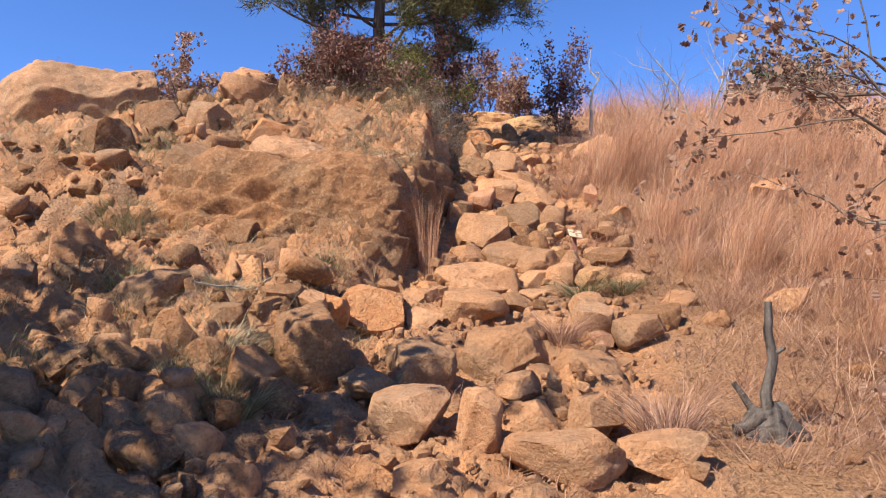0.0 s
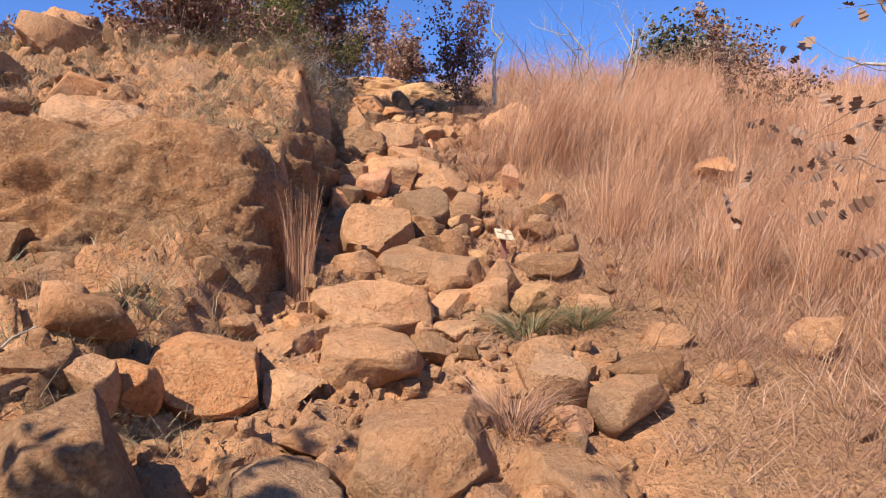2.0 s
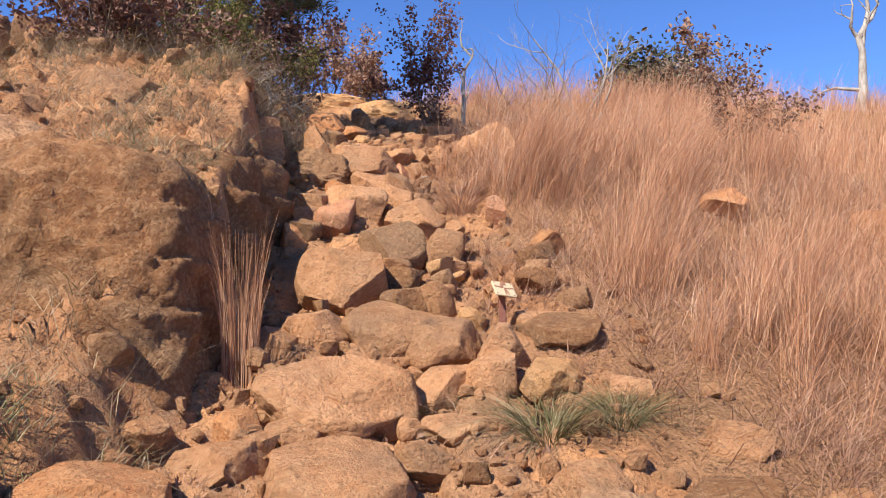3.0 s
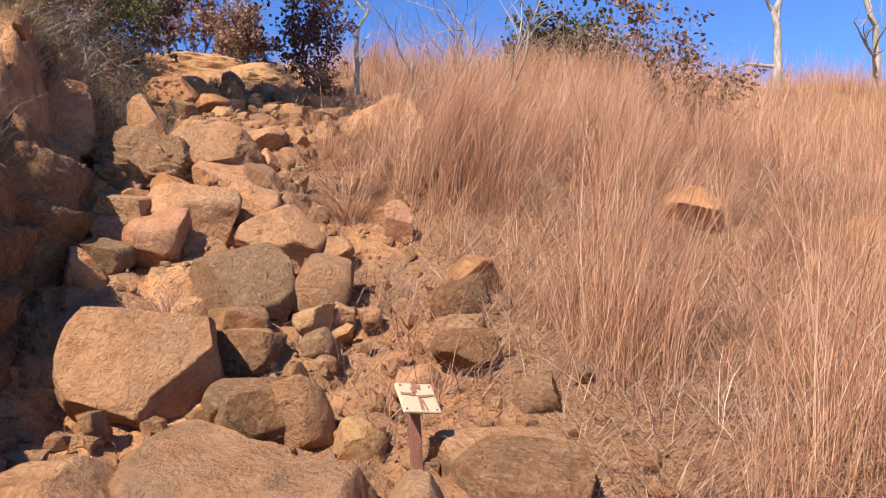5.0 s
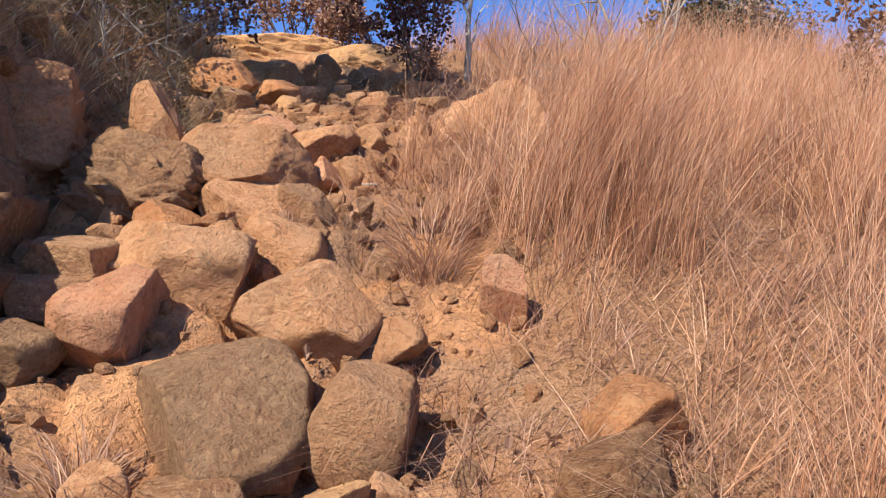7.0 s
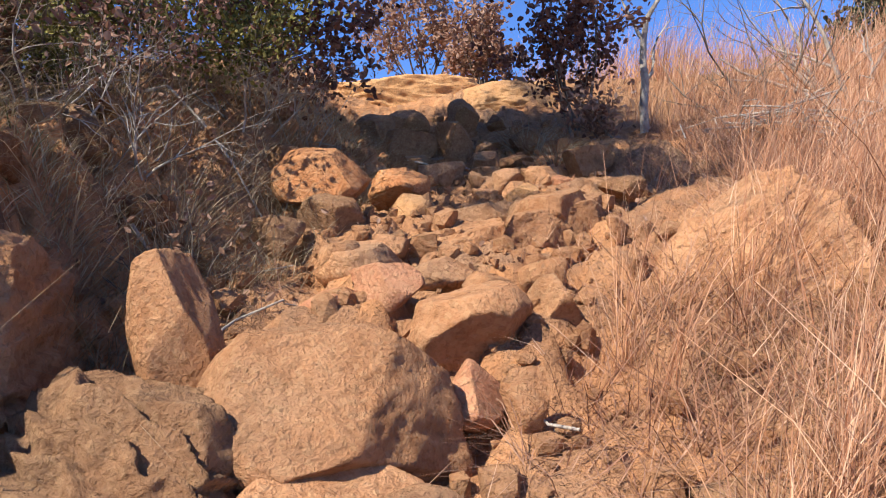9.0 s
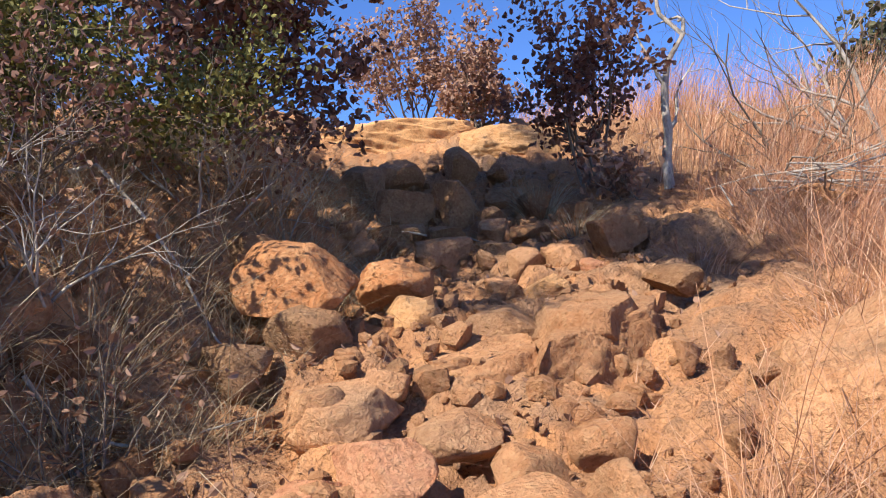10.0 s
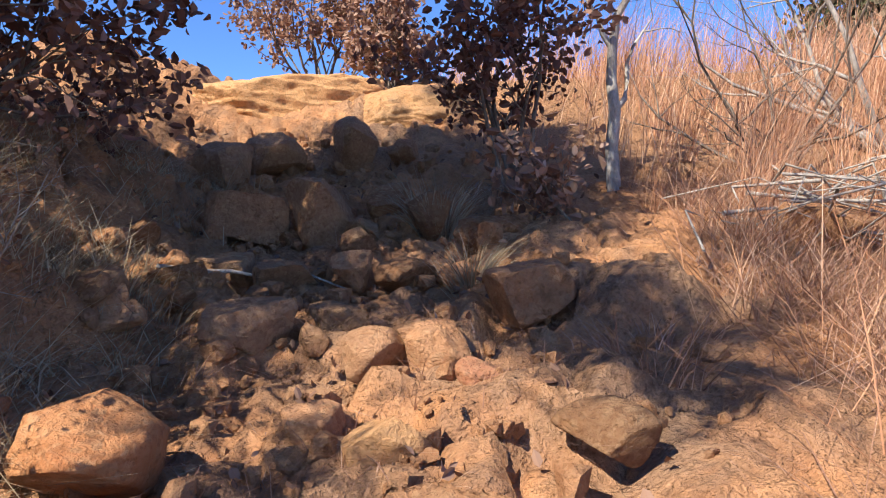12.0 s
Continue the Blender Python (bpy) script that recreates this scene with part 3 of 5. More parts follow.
block(1.31, 9.55, 2.72, 0.23, 0.19, 0.29, 5, -9, 574, "yellow")
block(1.46, 9.54, 2.68, 0.12, 0.11, 0.10, 6, -16, 575, "yellow")
block(2.06, 10.46, 3.34, 0.20, 0.17, 0.34, 4, -15, 576, "pink")
boulder(2.27, 9.69, 2.93, 0.35, 0.31, 0.32, -3, -22, 577, "orange")
boulder(0.47, 9.60, 2.71, 0.32, 0.26, 0.26, -7, 13, 578, "brown")
slab(0.86, 9.47, 2.64, 0.49, 0.28, 0.20, 0, -8, 579, "tan")
boulder(1.49, 9.64, 2.75, 0.14, 0.11, 0.19, 5, -9, 580, "tan")
boulder(0.69, 9.68, 2.77, 0.19, 0.16, 0.26, 1, -5, 581, "tan")
block(1.63, 9.59, 2.74, 0.11, 0.09, 0.14, 2, -12, 582, "tan")
boulder(0.93, 9.67, 2.74, 0.32, 0.27, 0.26, 0, 10, 583, "brown")
layer(0.42, 11.48, 3.82, 0.70, 0.56, 0.61, 4, 16, 584, "grey")
boulder(0.93, 11.77, 3.94, 0.78, 0.67, 0.59, -4, 13, 585, "tan")
boulder(0.64, 11.10, 3.58, 0.35, 0.29, 0.32, 3, 21, 586, "orange")
slab(0.98, 11.37, 3.71, 0.52, 0.40, 0.33, 8, 1, 587, "tan")
slab(0.87, 11.51, 3.80, 0.29, 0.23, 0.19, 7, 19, 588, "pink")
slab(1.26, 11.33, 3.72, 0.33, 0.25, 0.31, -1, -3, 589, "tan")
block(1.11, 11.04, 3.51, 0.51, 0.43, 0.41, -7, 1, 590, "tan")
block(1.05, 12.57, 4.30, 0.33, 0.28, 0.29, -4, -8, 591, "pink")
boulder(0.82, 12.92, 4.44, 0.21, 0.18, 0.23, -5, 18, 592, "tan")
boulder(0.84, 12.54, 4.27, 0.28, 0.20, 0.16, -4, 14, 593, "pink")
boulder(1.38, 12.32, 4.18, 0.46, 0.40, 0.32, -5, -12, 594, "tan")
boulder(1.89, 13.49, 4.67, 0.45, 0.38, 0.32, 0, -2, 595, "tan")
slab(1.52, 11.84, 3.98, 0.15, 0.11, 0.23, -1, -1, 596, "tan")
block(1.36, 11.90, 3.99, 0.21, 0.19, 0.21, 0, -6, 597, "pink")
boulder(0.59, 10.94, 3.46, 0.62, 0.27, 0.19, -5, 34, 598, "tan")
slab(0.40, 11.08, 3.56, 0.23, 0.17, 0.17, -4, 32, 599, "tan")
boulder(1.71, 12.44, 4.25, 0.26, 0.21, 0.25, -3, -14, 600, "tan")
block(1.56, 11.30, 3.71, 0.09, 0.08, 0.19, 7, -16, 601, "brown")
block(1.32, 11.12, 3.61, 0.09, 0.08, 0.16, -5, -2, 602, "brown")
boulder(1.88, 11.25, 3.68, 0.18, 0.16, 0.14, -7, -27, 603, "tan")
slab(0.56, 13.80, 4.80, 0.26, 0.12, 0.10, -4, 22, 606, "orange")
boulder(1.12, 13.76, 4.73, 0.26, 0.23, 0.23, 7, 4, 607, "yellow")
boulder(0.89, 12.98, 4.42, 0.41, 0.34, 0.25, 6, -4, 608, "tan")
ledge(1.36, 13.5, 4.50, 0.56, 0.75, 0.42, 2, -6, 609, "tan")
ledge(1.83, 13.45, 4.53, 0.58, 0.80, 0.46, -3, -14, 610, "tan")
boulder(1.26, 12.86, 4.38, 0.33, 0.23, 0.17, -6, -1, 611, "tan")
boulder(1.48, 12.62, 4.29, 0.24, 0.19, 0.20, 5, 0, 612, "tan")
boulder(1.77, 14.71, 5.03, 0.23, 0.19, 0.20, -2, -8, 613, "tan")
boulder(1.99, 14.69, 5.03, 0.23, 0.19, 0.21, -2, 2, 614, "tan")
boulder(2.13, 14.48, 4.96, 0.23, 0.19, 0.16, -1, -2, 615, "pink")
boulder(1.03, 13.14, 4.51, 0.19, 0.16, 0.18, -2, 0, 616, "tan")
boulder(0.90, 13.37, 4.59, 0.15, 0.12, 0.14, -4, -7, 617, "tan")
slab(1.53, 13.73, 4.71, 0.36, 0.24, 0.18, -7, -13, 618, "tan")
block(2.15, 13.20, 4.59, 0.11, 0.10, 0.15, -1, -18, 619, "tan")
boulder(1.72, 12.75, 4.35, 0.23, 0.19, 0.20, -6, -26, 620, "tan")
boulder(1.79, 14.17, 4.85, 0.25, 0.22, 0.21, -6, 7, 621, "yellow")
boulder(1.58, 14.32, 4.88, 0.19, 0.16, 0.13, 7, -4, 622, "tan")
boulder(2.01, 14.08, 4.82, 0.15, 0.13, 0.13, -1, -21, 623, "tan")
slab(1.15, 13.76, 4.73, 0.23, 0.17, 0.26, -8, 19, 624, "tan")
block(1.48, 13.91, 4.75, 0.16, 0.14, 0.11, 7, -10, 625, "tan")
boulder(1.66, 15.63, 5.31, 0.21, 0.18, 0.20, -4, 4, 626, "tan")
boulder(2.40, 15.08, 5.20, 0.38, 0.32, 0.27, -4, -14, 627, "tan")
boulder(2.17, 15.54, 5.27, 0.25, 0.20, 0.15, 7, 2, 628, "orange")
boulder(1.93, 15.57, 5.27, 0.30, 0.23, 0.18, 0, -17, 629, "brown")
boulder(0.72, 15.06, 5.21, 0.23, 0.20, 0.21, -2, 5, 630, "tan")
boulder(0.81, 15.72, 5.35, 0.16, 0.13, 0.17, 3, 17, 631, "orange")
slab(1.04, 15.73, 5.32, 0.31, 0.21, 0.16, -3, -1, 632, "grey")
slab(1.35, 15.64, 5.29, 0.31, 0.19, 0.15, -2, 1, 633, "grey")
boulder(0.93, 18.56, 6.23, 0.52, 0.44, 0.42, 5, 10, 634, "grey")
boulder(1.61, 18.66, 6.31, 0.39, 0.33, 0.56, -1, -5, 635, "grey")
boulder(2.03, 18.78, 6.29, 0.26, 0.22, 0.23, -2, -16, 636, "grey")
boulder(2.08, 16.50, 5.59, 0.26, 0.22, 0.32, 0, 7, 637, "rust")
boulder(1.87, 16.95, 5.69, 0.32, 0.27, 0.29, 2, -2, 638, "brown")
boulder(0.57, 18.12, 6.06, 0.48, 0.40, 0.44, 5, 10, 639, "grey")
boulder(1.45, 16.55, 5.63, 0.40, 0.34, 0.45, -3, -5, 640, "grey")
boulder(0.99, 16.63, 5.62, 0.48, 0.40, 0.36, 0, 17, 641, "grey")
slab(4.07, 17.41, 5.91, 0.76, 0.29, 0.22, -6, -10, 642, "tan")
slab(4.09, 15.69, 5.46, 0.54, 0.35, 0.27, 0, -24, 643, "tan")
boulder(2.41, 16.04, 5.48, 0.43, 0.27, 0.20, 6, -11, 644, "rust")
slab(1.29, 14.95, 5.10, 0.37, 0.28, 0.24, 0, -6, 645, "grey")
slab(1.64, 15.06, 5.12, 0.26, 0.19, 0.16, -3, -8, 646, "grey")
slab(2.39, 14.06, 4.89, 0.28, 0.21, 0.16, -2, -9, 647, "brown")
boulder(2.51, 15.11, 5.23, 0.16, 0.14, 0.13, -8, -7, 648, "tan")
block(-4.06, 10.53, 4.36, 0.68, 0.54, 0.69, -8, 26, 119, "brown")
boulder(-3.26, 10.26, 4.23, 0.71, 0.59, 0.74, 4, 29, 120, "grey")
block(-4.19, 9.31, 3.75, 0.75, 0.59, 0.79, 8, 31, 121, "brown")
block(-2.49, 10.15, 4.10, 0.72, 0.57, 0.53, 2, 22, 122, "orange")
block(-3.11, 6.54, 2.08, 0.60, 0.47, 0.78, -1, 17, 123, "tan")
slab(-1.76, 4.98, 1.49, 0.29, 0.15, 0.40, 6, 8, 124, "tan")
block(-2.00, 7.39, 2.38, 0.34, 0.27, 0.39, 5, 12, 125, "brown")
boulder(-3.02, 8.81, 3.40, 0.63, 0.52, 0.51, 9, 17, 126, "grey")
block(-1.73, 4.17, 1.18, 0.28, 0.22, 0.29, -8, 15, 127, "brown")
block(-0.89, 3.50, 0.83, 0.18, 0.14, 0.24, -8, 15, 128, "tan")
block(-1.96, 4.26, 1.24, 0.29, 0.23, 0.25, -7, 26, 129, "brown")
boulder(-2.34, 6.09, 1.80, 0.64, 0.53, 0.41, 9, 21, 130, "grey")
block(-3.36, 5.93, 1.82, 0.31, 0.25, 0.42, -8, 28, 131, "tan")
boulder(-1.52, 4.91, 1.35, 0.30, 0.25, 0.25, 6, 18, 132, "brown")
block(-1.80, 4.68, 1.35, 0.30, 0.24, 0.26, -5, 15, 133, "tan")
block(-1.34, 5.74, 1.62, 0.30, 0.24, 0.27, -6, 3, 134, "brown")
block(-3.82, 8.01, 2.92, 0.43, 0.34, 0.36, 9, 23, 135, "brown")
boulder(-1.44, 10.58, 4.34, 0.94, 0.78, 0.60, 5, 14, 136, "tan")
boulder(6.01, 10.07, 2.98, 0.65, 0.54, 0.70, 0, -39, 161, "orange")
block(-2.55, 12.05, 5.35, 0.42, 0.36, 0.55, 6, 20, 403, "grey")
block(-3.1, 11.6, 5.1, 0.9, 0.7, 0.7, 6, 10, 404, "tan")
boulder(0.62, 13.66, 4.92, 0.54, 0.44, 0.38, 4, -6, 411, "orange")
boulder(1.04, 14.05, 4.88, 0.38, 0.34, 0.34, 2, 10, 402, "orange")


def scatter_rocks():
    """Loose stones strewn over the hillside and down the gully, on a few shared shapes; the smallest stay one mass."""
    rng = np.random.default_rng(77)
    shapes = []
    for k in range(16):
        v, f = rock_shape(300 + k, 3 if k < 8 else 4, 11, 0.36, 0.8, 0.035)
        for colour in ("tan", "brown", "grey", "rust"):
            if (k + len(colour)) % 2:
                continue
            made = mesh_object("loose_stone", v, f, ROCK[colour])
            shapes.append((made.data, colour))
            bpy.data.objects.remove(made)
    placed = 0
    while placed < 300:
        zone = placed % 6
        if zone < 3:
            x, y = rng.uniform(-5.5, 0.2), rng.uniform(3.4, 13.0)
            on_bluff = -2.2 < x and 7.0 < y < 11.5
            if x > float(edge(y)) - 0.05 or abs(x) > 0.62 * y + 0.2 or (on_bluff and rng.uniform() < 0.85):
                continue
            size = 0.12 + 0.38 * rng.uniform() ** 2.6
        elif zone == 5:
            y = rng.uniform(11.9, 16.0)
            x = float(edge(y)) - abs(rng.normal(0, 0.5))
            size = 0.10 + 0.22 * rng.uniform() ** 2
        elif zone == 3:
            y = rng.uniform(3.2, 19.5)
            x = float(axis(y)) + rng.normal(0, 0.6)
            size = 0.10 + 0.16 * rng.uniform() ** 2
        else:
            y = rng.uniform(3.5, 14)
            x = float(grass_edge(y)) + rng.normal(0.1, 0.8)
            size = 0.12 + 0.25 * rng.uniform() ** 2
        me, colour = shapes[rng.integers(len(shapes))]
        ob = new("loose_stone", me)
        w, d, h = size * rng.uniform(0.8, 1.3), size * rng.uniform(0.7, 1.1), size * rng.uniform(0.5, 0.95)
        ob.matrix_world = pose(x, y, float(height(x, y)) + h * (0.0 if zone < 3 else 0.12), rng.uniform(-20, 20), rng.uniform(-20, 20), rng.uniform(0, 360)) @ Matrix.Diagonal((w, d, h, 1))
        tagged(ob, f"loose {LOOK[colour]} stone lying on the slope", "stone", "loose stones")
        placed += 1
    verts, faces, base = [], [], 0
    small = [rock_shape(340 + k, 2 if k < 3 else 1, 12, 0.4, 0.7, 0.05) for k in range(10)]
    count = 4400
    py = rng.uniform(2.8, 19.5, count)
    px = np.where(np.arange(count) % 4 > 0, axis(py) + rng.normal(-0.1, 0.7, count), rng.uniform(-4, 0, count))
    pz = height(px, py)
    for k in range(count):
        v, f = small[k % 10]
        a, s = rng.uniform(0, 6.28), 0.025 + 0.10 * rng.uniform() ** 2.6
        turn = np.array(((math.cos(a), -math.sin(a), 0), (math.sin(a), math.cos(a), 0), (0, 0, 1)))
        verts.append((v * s * rng.uniform(0.7, 1.3, 3)) @ turn + np.array((px[k], py[k], pz[k] + 0.15 * s)))
        faces.append(f + base)
        base += len(v)
    tagged(mesh_object("pebbles", np.concatenate(verts), np.concatenate(faces), ROCK["tan"], smooth=False), "small stones and grit between the boulders", "stones", kind="stuff")



def hillside_stones():
    rng = np.random.default_rng(78)
    shapes = [rock_shape(360 + k, 2, 11, 0.36, 0.72, 0.045) for k in range(9)]
    for colour, count in (("brown", 330), ("tan", 280)):
        verts, faces, base = [], [], 0
        y = rng.uniform(3.2, 13.0, count)
        x = edge(y) - 0.1 - rng.uniform(0, 1, count) * (1.2 + 0.42 * y)
        keep = ~((x > -2.9) & (y > 6.8) & (y < 11.5))
        z = height(x, y)
        for k in np.nonzero(keep)[0]:
            v, f = shapes[k % 9]
            a, size = rng.uniform(0, 6.28), 0.07 + 0.22 * rng.uniform() ** 2
            turn = np.array(((math.cos(a), -math.sin(a), 0), (math.sin(a), math.cos(a), 0), (0, 0, 1)))
            verts.append((v * size * rng.uniform(0.6, 1.3, 3)) @ turn + np.array((x[k], y[k], z[k] + 0.08 * size)))
            faces.append(f + base)
            base += len(v)
        tagged(mesh_object("rock_fragments", np.concatenate(verts), np.concatenate(faces), ROCK[colour]), f"broken {LOOK[colour]} fragments strewn over the hillside", "stones", kind="stuff")


hillside_stones()


# ---- grass ----
def blades(x, y, z, tall, width, aim, lean, droop, turn, rows=4):
    """Bent tapering strips: root, height, width, direction and amount of lean, droop of the tip."""
    u = np.linspace(0, 1, rows)[None]
    reach = tall[:, None] * (lean[:, None] * u + droop[:, None] * u ** 2.5)
    cx = x[:, None] + np.cos(aim)[:, None] * reach
    cy = y[:, None] + np.sin(aim)[:, None] * reach
    cz = z[:, None] + tall[:, None] * (u - 0.55 * np.clip(droop, 0, 1.2)[:, None] * u ** 3)
    half = 0.5 * width[:, None] * np.clip(1.15 - 0.85 * u, 0.15, 1)
    dx, dy = np.cos(turn)[:, None] * half, np.sin(turn)[:, None] * half
    v = np.stack((np.stack((cx - dx, cy - dy, cz), -1), np.stack((cx + dx, cy + dy, cz), -1)), 2).reshape(-1, 3)
    base = (np.arange(len(x)) * rows * 2)[:, None] + (np.arange(rows - 1) * 2)[None]
    f = np.stack((base, base + 1, base + 3, base + 2), -1).reshape(-1, 4)
    return v, f


def grass_edge(y):
    """Where the tall grass starts beside the gully."""
    return along(y, 0, 3.2, 3, 2.7, 5, 2.6, 6.5, 2.35, 8, 2.2, 9, 2.15, 10, 2.1, 11, 1.75, 12, 1.75, 13, 2.5, 14, 2.9, 16, 3.4, 18, 3.3, 22, 2.6)


def clumps(rng, count, x0, x1, y0, y1, keep):
    x, y = rng.uniform(x0, x1, count), rng.uniform(y0, y1, count)
    k = rng.uniform(size=count) < keep(x, y)
    return x[k], y[k]


def grass_patch(name, label, rng, cx, cy, per, tall, jitter, width, spread_r, lean, droop, mat, wind=0.0, rows=4, plumes=0.0):
    n = len(cx)
    per = rng.poisson(per, n).clip(2)
    x0, y0 = np.repeat(cx, per), np.repeat(cy, per)
    clump_tall = np.repeat(tall * rng.uniform(1 - jitter, 1 + jitter, n), per)
    m = len(x0)
    a, r = rng.uniform(0, 2 * np.pi, m), spread_r * np.sqrt(rng.uniform(size=m))
    x, y = x0 + r * np.cos(a), y0 + r * np.sin(a)
    z = height(x, y) - 0.02
    h = clump_tall * rng.uniform(0.4, 1.1, m)
    aim = a + rng.normal(0, 0.7, m)
    aim = np.where(rng.uniform(size=m) < wind, rng.normal(0.2, 0.6, m), aim)
    v, f = blades(x, y, z, h, width * rng.uniform(0.6, 1.3, m), aim, np.abs(rng.normal(lean, lean * 0.6, m)), np.abs(rng.normal(droop, droop * 0.7, m)), rng.uniform(0, np.pi, m), rows)
    if plumes:
        stem = v.reshape(m, rows, 2, 3).mean(2)
        k = np.repeat(np.arange(m)[rng.uniform(size=m) < plumes], 5)
        u = rng.uniform(0.55, 0.98, len(k)) * (rows - 1)
        i = np.minimum(u.astype(int), rows - 2)
        at = stem[k, i] + (stem[k, i + 1] - stem[k, i]) * (u - i)[:, None]
        q = len(k)
        pv, pf = blades(at[:, 0], at[:, 1], at[:, 2], rng.uniform(0.03, 0.075, q), np.full(q, width * 0.7), rng.normal(0.2, 1.2, q), np.abs(rng.normal(0.5, 0.3, q)), np.abs(rng.normal(0.3, 0.2, q)), rng.uniform(0, np.pi, q), 2)
        v, f = np.concatenate((v, pv)), np.concatenate((f, pf + len(v)))
    ob = mesh_object(name, v, f, mat)
    return tagged(ob, label, "grass", kind="stuff")


scatter_rocks()
rng = np.random.default_rng(8)


def field(x, y):
    """How thick the tall grass stands: patches with gaps of bare ground between."""
    patch = ramp(fbm(x, y, 1.1, 41) + 0.5 * fbm(x, y, 0.4, 42), 0.06, 0.36)
    low_foot = 1 - 0.85 * (1 - ramp(y, 5.0, 7.0)) * (1 - ramp(x, 3.0, 4.2))
    open_rock = 1 - 0.5 * np.exp(-((x - 2.35) ** 2 + 0.6 * (y - 12.1) ** 2) / 0.45)
    return open_rock * ramp(x - grass_edge(y), -0.1, 0.5) * (0.05 + 0.95 * patch) * low_foot


gx, gy = clumps(rng, 3900, 1.6, 7.5, 2.2, 16.5, field)
grass_patch("tall_grass", "tall tawny dry grass standing on the slope", rng, gx, gy, 36, 1.0, 0.55, 0.0030, 0.06, 0.19, 0.28, TALL_GRASS, 0.7, 5, 0.45)
gx, gy = clumps(rng, 3200, 1.6, 7.5, 2.2, 16.5, lambda x, y: ramp(x - grass_edge(y), -0.2, 0.5))
grass_patch("leaning_grass", "bent and fallen tawny grass stems", rng, gx, gy, 5, 0.55, 0.5, 0.004, 0.1, 0.5, 0.35, TALL_GRASS, 0.3)
gx, gy = clumps(rng, 15000, 3.0, 26.0, 9.0, 29.0, lambda x, y: ramp(x - grass_edge(y), -0.1, 0.5) * (1 - (x < 7.5) * (y < 16.5)) * (0.18 + 0.82 * ramp(fbm(x, y, 1.2, 43), -0.15, 0.25)))
grass_patch("far_tall_grass", "tall tawny dry grass up to the ridge", rng, gx, gy, 9, 0.85, 0.6, 0.008, 0.10, 0.17, 0.2, TALL_GRASS, 0.6, 3)
gx, gy = clumps(rng, 12500, 0.8, 8.0, 2.0, 17.0, lambda x, y: ramp(x - grass_edge(y), -1.0 - 0.4 * (1 - ramp(y, 5, 7)) + 0.95 * ramp(y, 11, 12.8), 0.25) * (0.25 + 0.75 * ramp(fbm(x, y, 0.6, 47), -0.35, 0.2)))
grass_patch("matted_grass", "short matted pinkish dry grass between stones", rng, gx, gy, 15, 0.30, 0.6, 0.0038, 0.08, 0.6, 0.8, LOW_GRASS, 0.2, 3)
gx, gy = clumps(rng, 10500, -7.0, 1.0, 3.0, 18.0, lambda x, y: ramp(edge(y) + 0.1 - x, -0.25, 0.5) * ramp(fbm(x, y, 0.7, 51) + 0.5 * ramp(y, 11, 13), -0.05, 0.3))
grass_patch("grey_grass", "tufts of greyish dry grass among the outcrops", rng, gx, gy, 14, 0.20, 0.6, 0.0047, 0.07, 0.5, 0.75, GREY_GRASS, 0.1, 3)
gy = rng.uniform(3.2, 17.5, 900)
gx = axis(gy) + rng.normal(0.0, 0.75, 900)
grass_patch("straw_tufts", "thin pale straw tufts growing between the stones", rng, gx, gy, 9, 0.12, 0.6, 0.0035, 0.05, 0.7, 0.7, LOW_GRASS, 0.2)
gx, gy = clumps(rng, 1500, -2.5, 0.9, 11.3, 15.5, lambda x, y: ramp(edge(y) + 0.1 - x, -0.2, 0.3))
grass_patch("bank_grass", "long pale dry grass hanging over the shaded bank", rng, gx, gy, 12, 0.27, 0.6, 0.0042, 0.08, 0.6, 0.7, GREY_GRASS, 0.2)
gx, gy = rng.uniform(2.15, 3.0, 45), rng.uniform(10.6, 11.4, 45)
grass_patch("tallest_grass", "chest-high tawny grass stand at the gully's edge", rng, gx, gy, 30, 1.08, 0.3, 0.0030, 0.06, 0.17, 0.22, TALL_GRASS, 0.75, 5, 0.5)
gx, gy = clumps(rng, 4800, -7.0, -0.3, 3.4, 12.5, lambda x, y: ramp(edge(y) - x, 0.0, 0.5) * ramp(fbm(x, y, 0.9, 57), 0.0, 0.3))
grass_patch("olive_scrub", "low olive-grey scrub on the rocky slope", rng, gx, gy, 20, 0.17, 0.6, 0.005, 0.10, 0.5, 0.6, GREEN_GRASS, 0.0, 3)


# ---- trees and shrubs ----
def tube_mesh(lines, sides=4):
    """All limbs of a plant: each line is (points, radii)."""
    verts, faces, base = [], [], 0
    for pts, rad in lines:
        pts = np.asarray(pts)
        run = np.gradient(pts, axis=0)
        run /= np.maximum(np.linalg.norm(run, axis=1, keepdims=True), 1e-9)
        ref = np.where(np.abs(run[:, 2:3]) > 0.9, np.array([[1.0, 0, 0]]), np.array([[0, 0, 1.0]]))
        a = np.cross(run, ref)
        a /= np.linalg.norm(a, axis=1, keepdims=True)
        b = np.cross(run, a)
        ang = np.arange(sides) * 2 * np.pi / sides
        ring = pts[:, None] + np.asarray(rad)[:, None, None] * (np.cos(ang)[None, :, None] * a[:, None] + np.sin(ang)[None, :, None] * b[:, None])
        verts.append(ring.reshape(-1, 3))
        i = base + np.arange(len(pts) - 1)[:, None] * sides + np.arange(sides)[None]
        j = base + np.arange(len(pts) - 1)[:, None] * sides + (np.arange(sides)[None] + 1) % sides
        faces.append(np.stack((i, j, j + sides, i + sides), -1).reshape(-1, 4))
        base += len(pts) * sides
    return np.concatenate(verts), np.concatenate(faces)


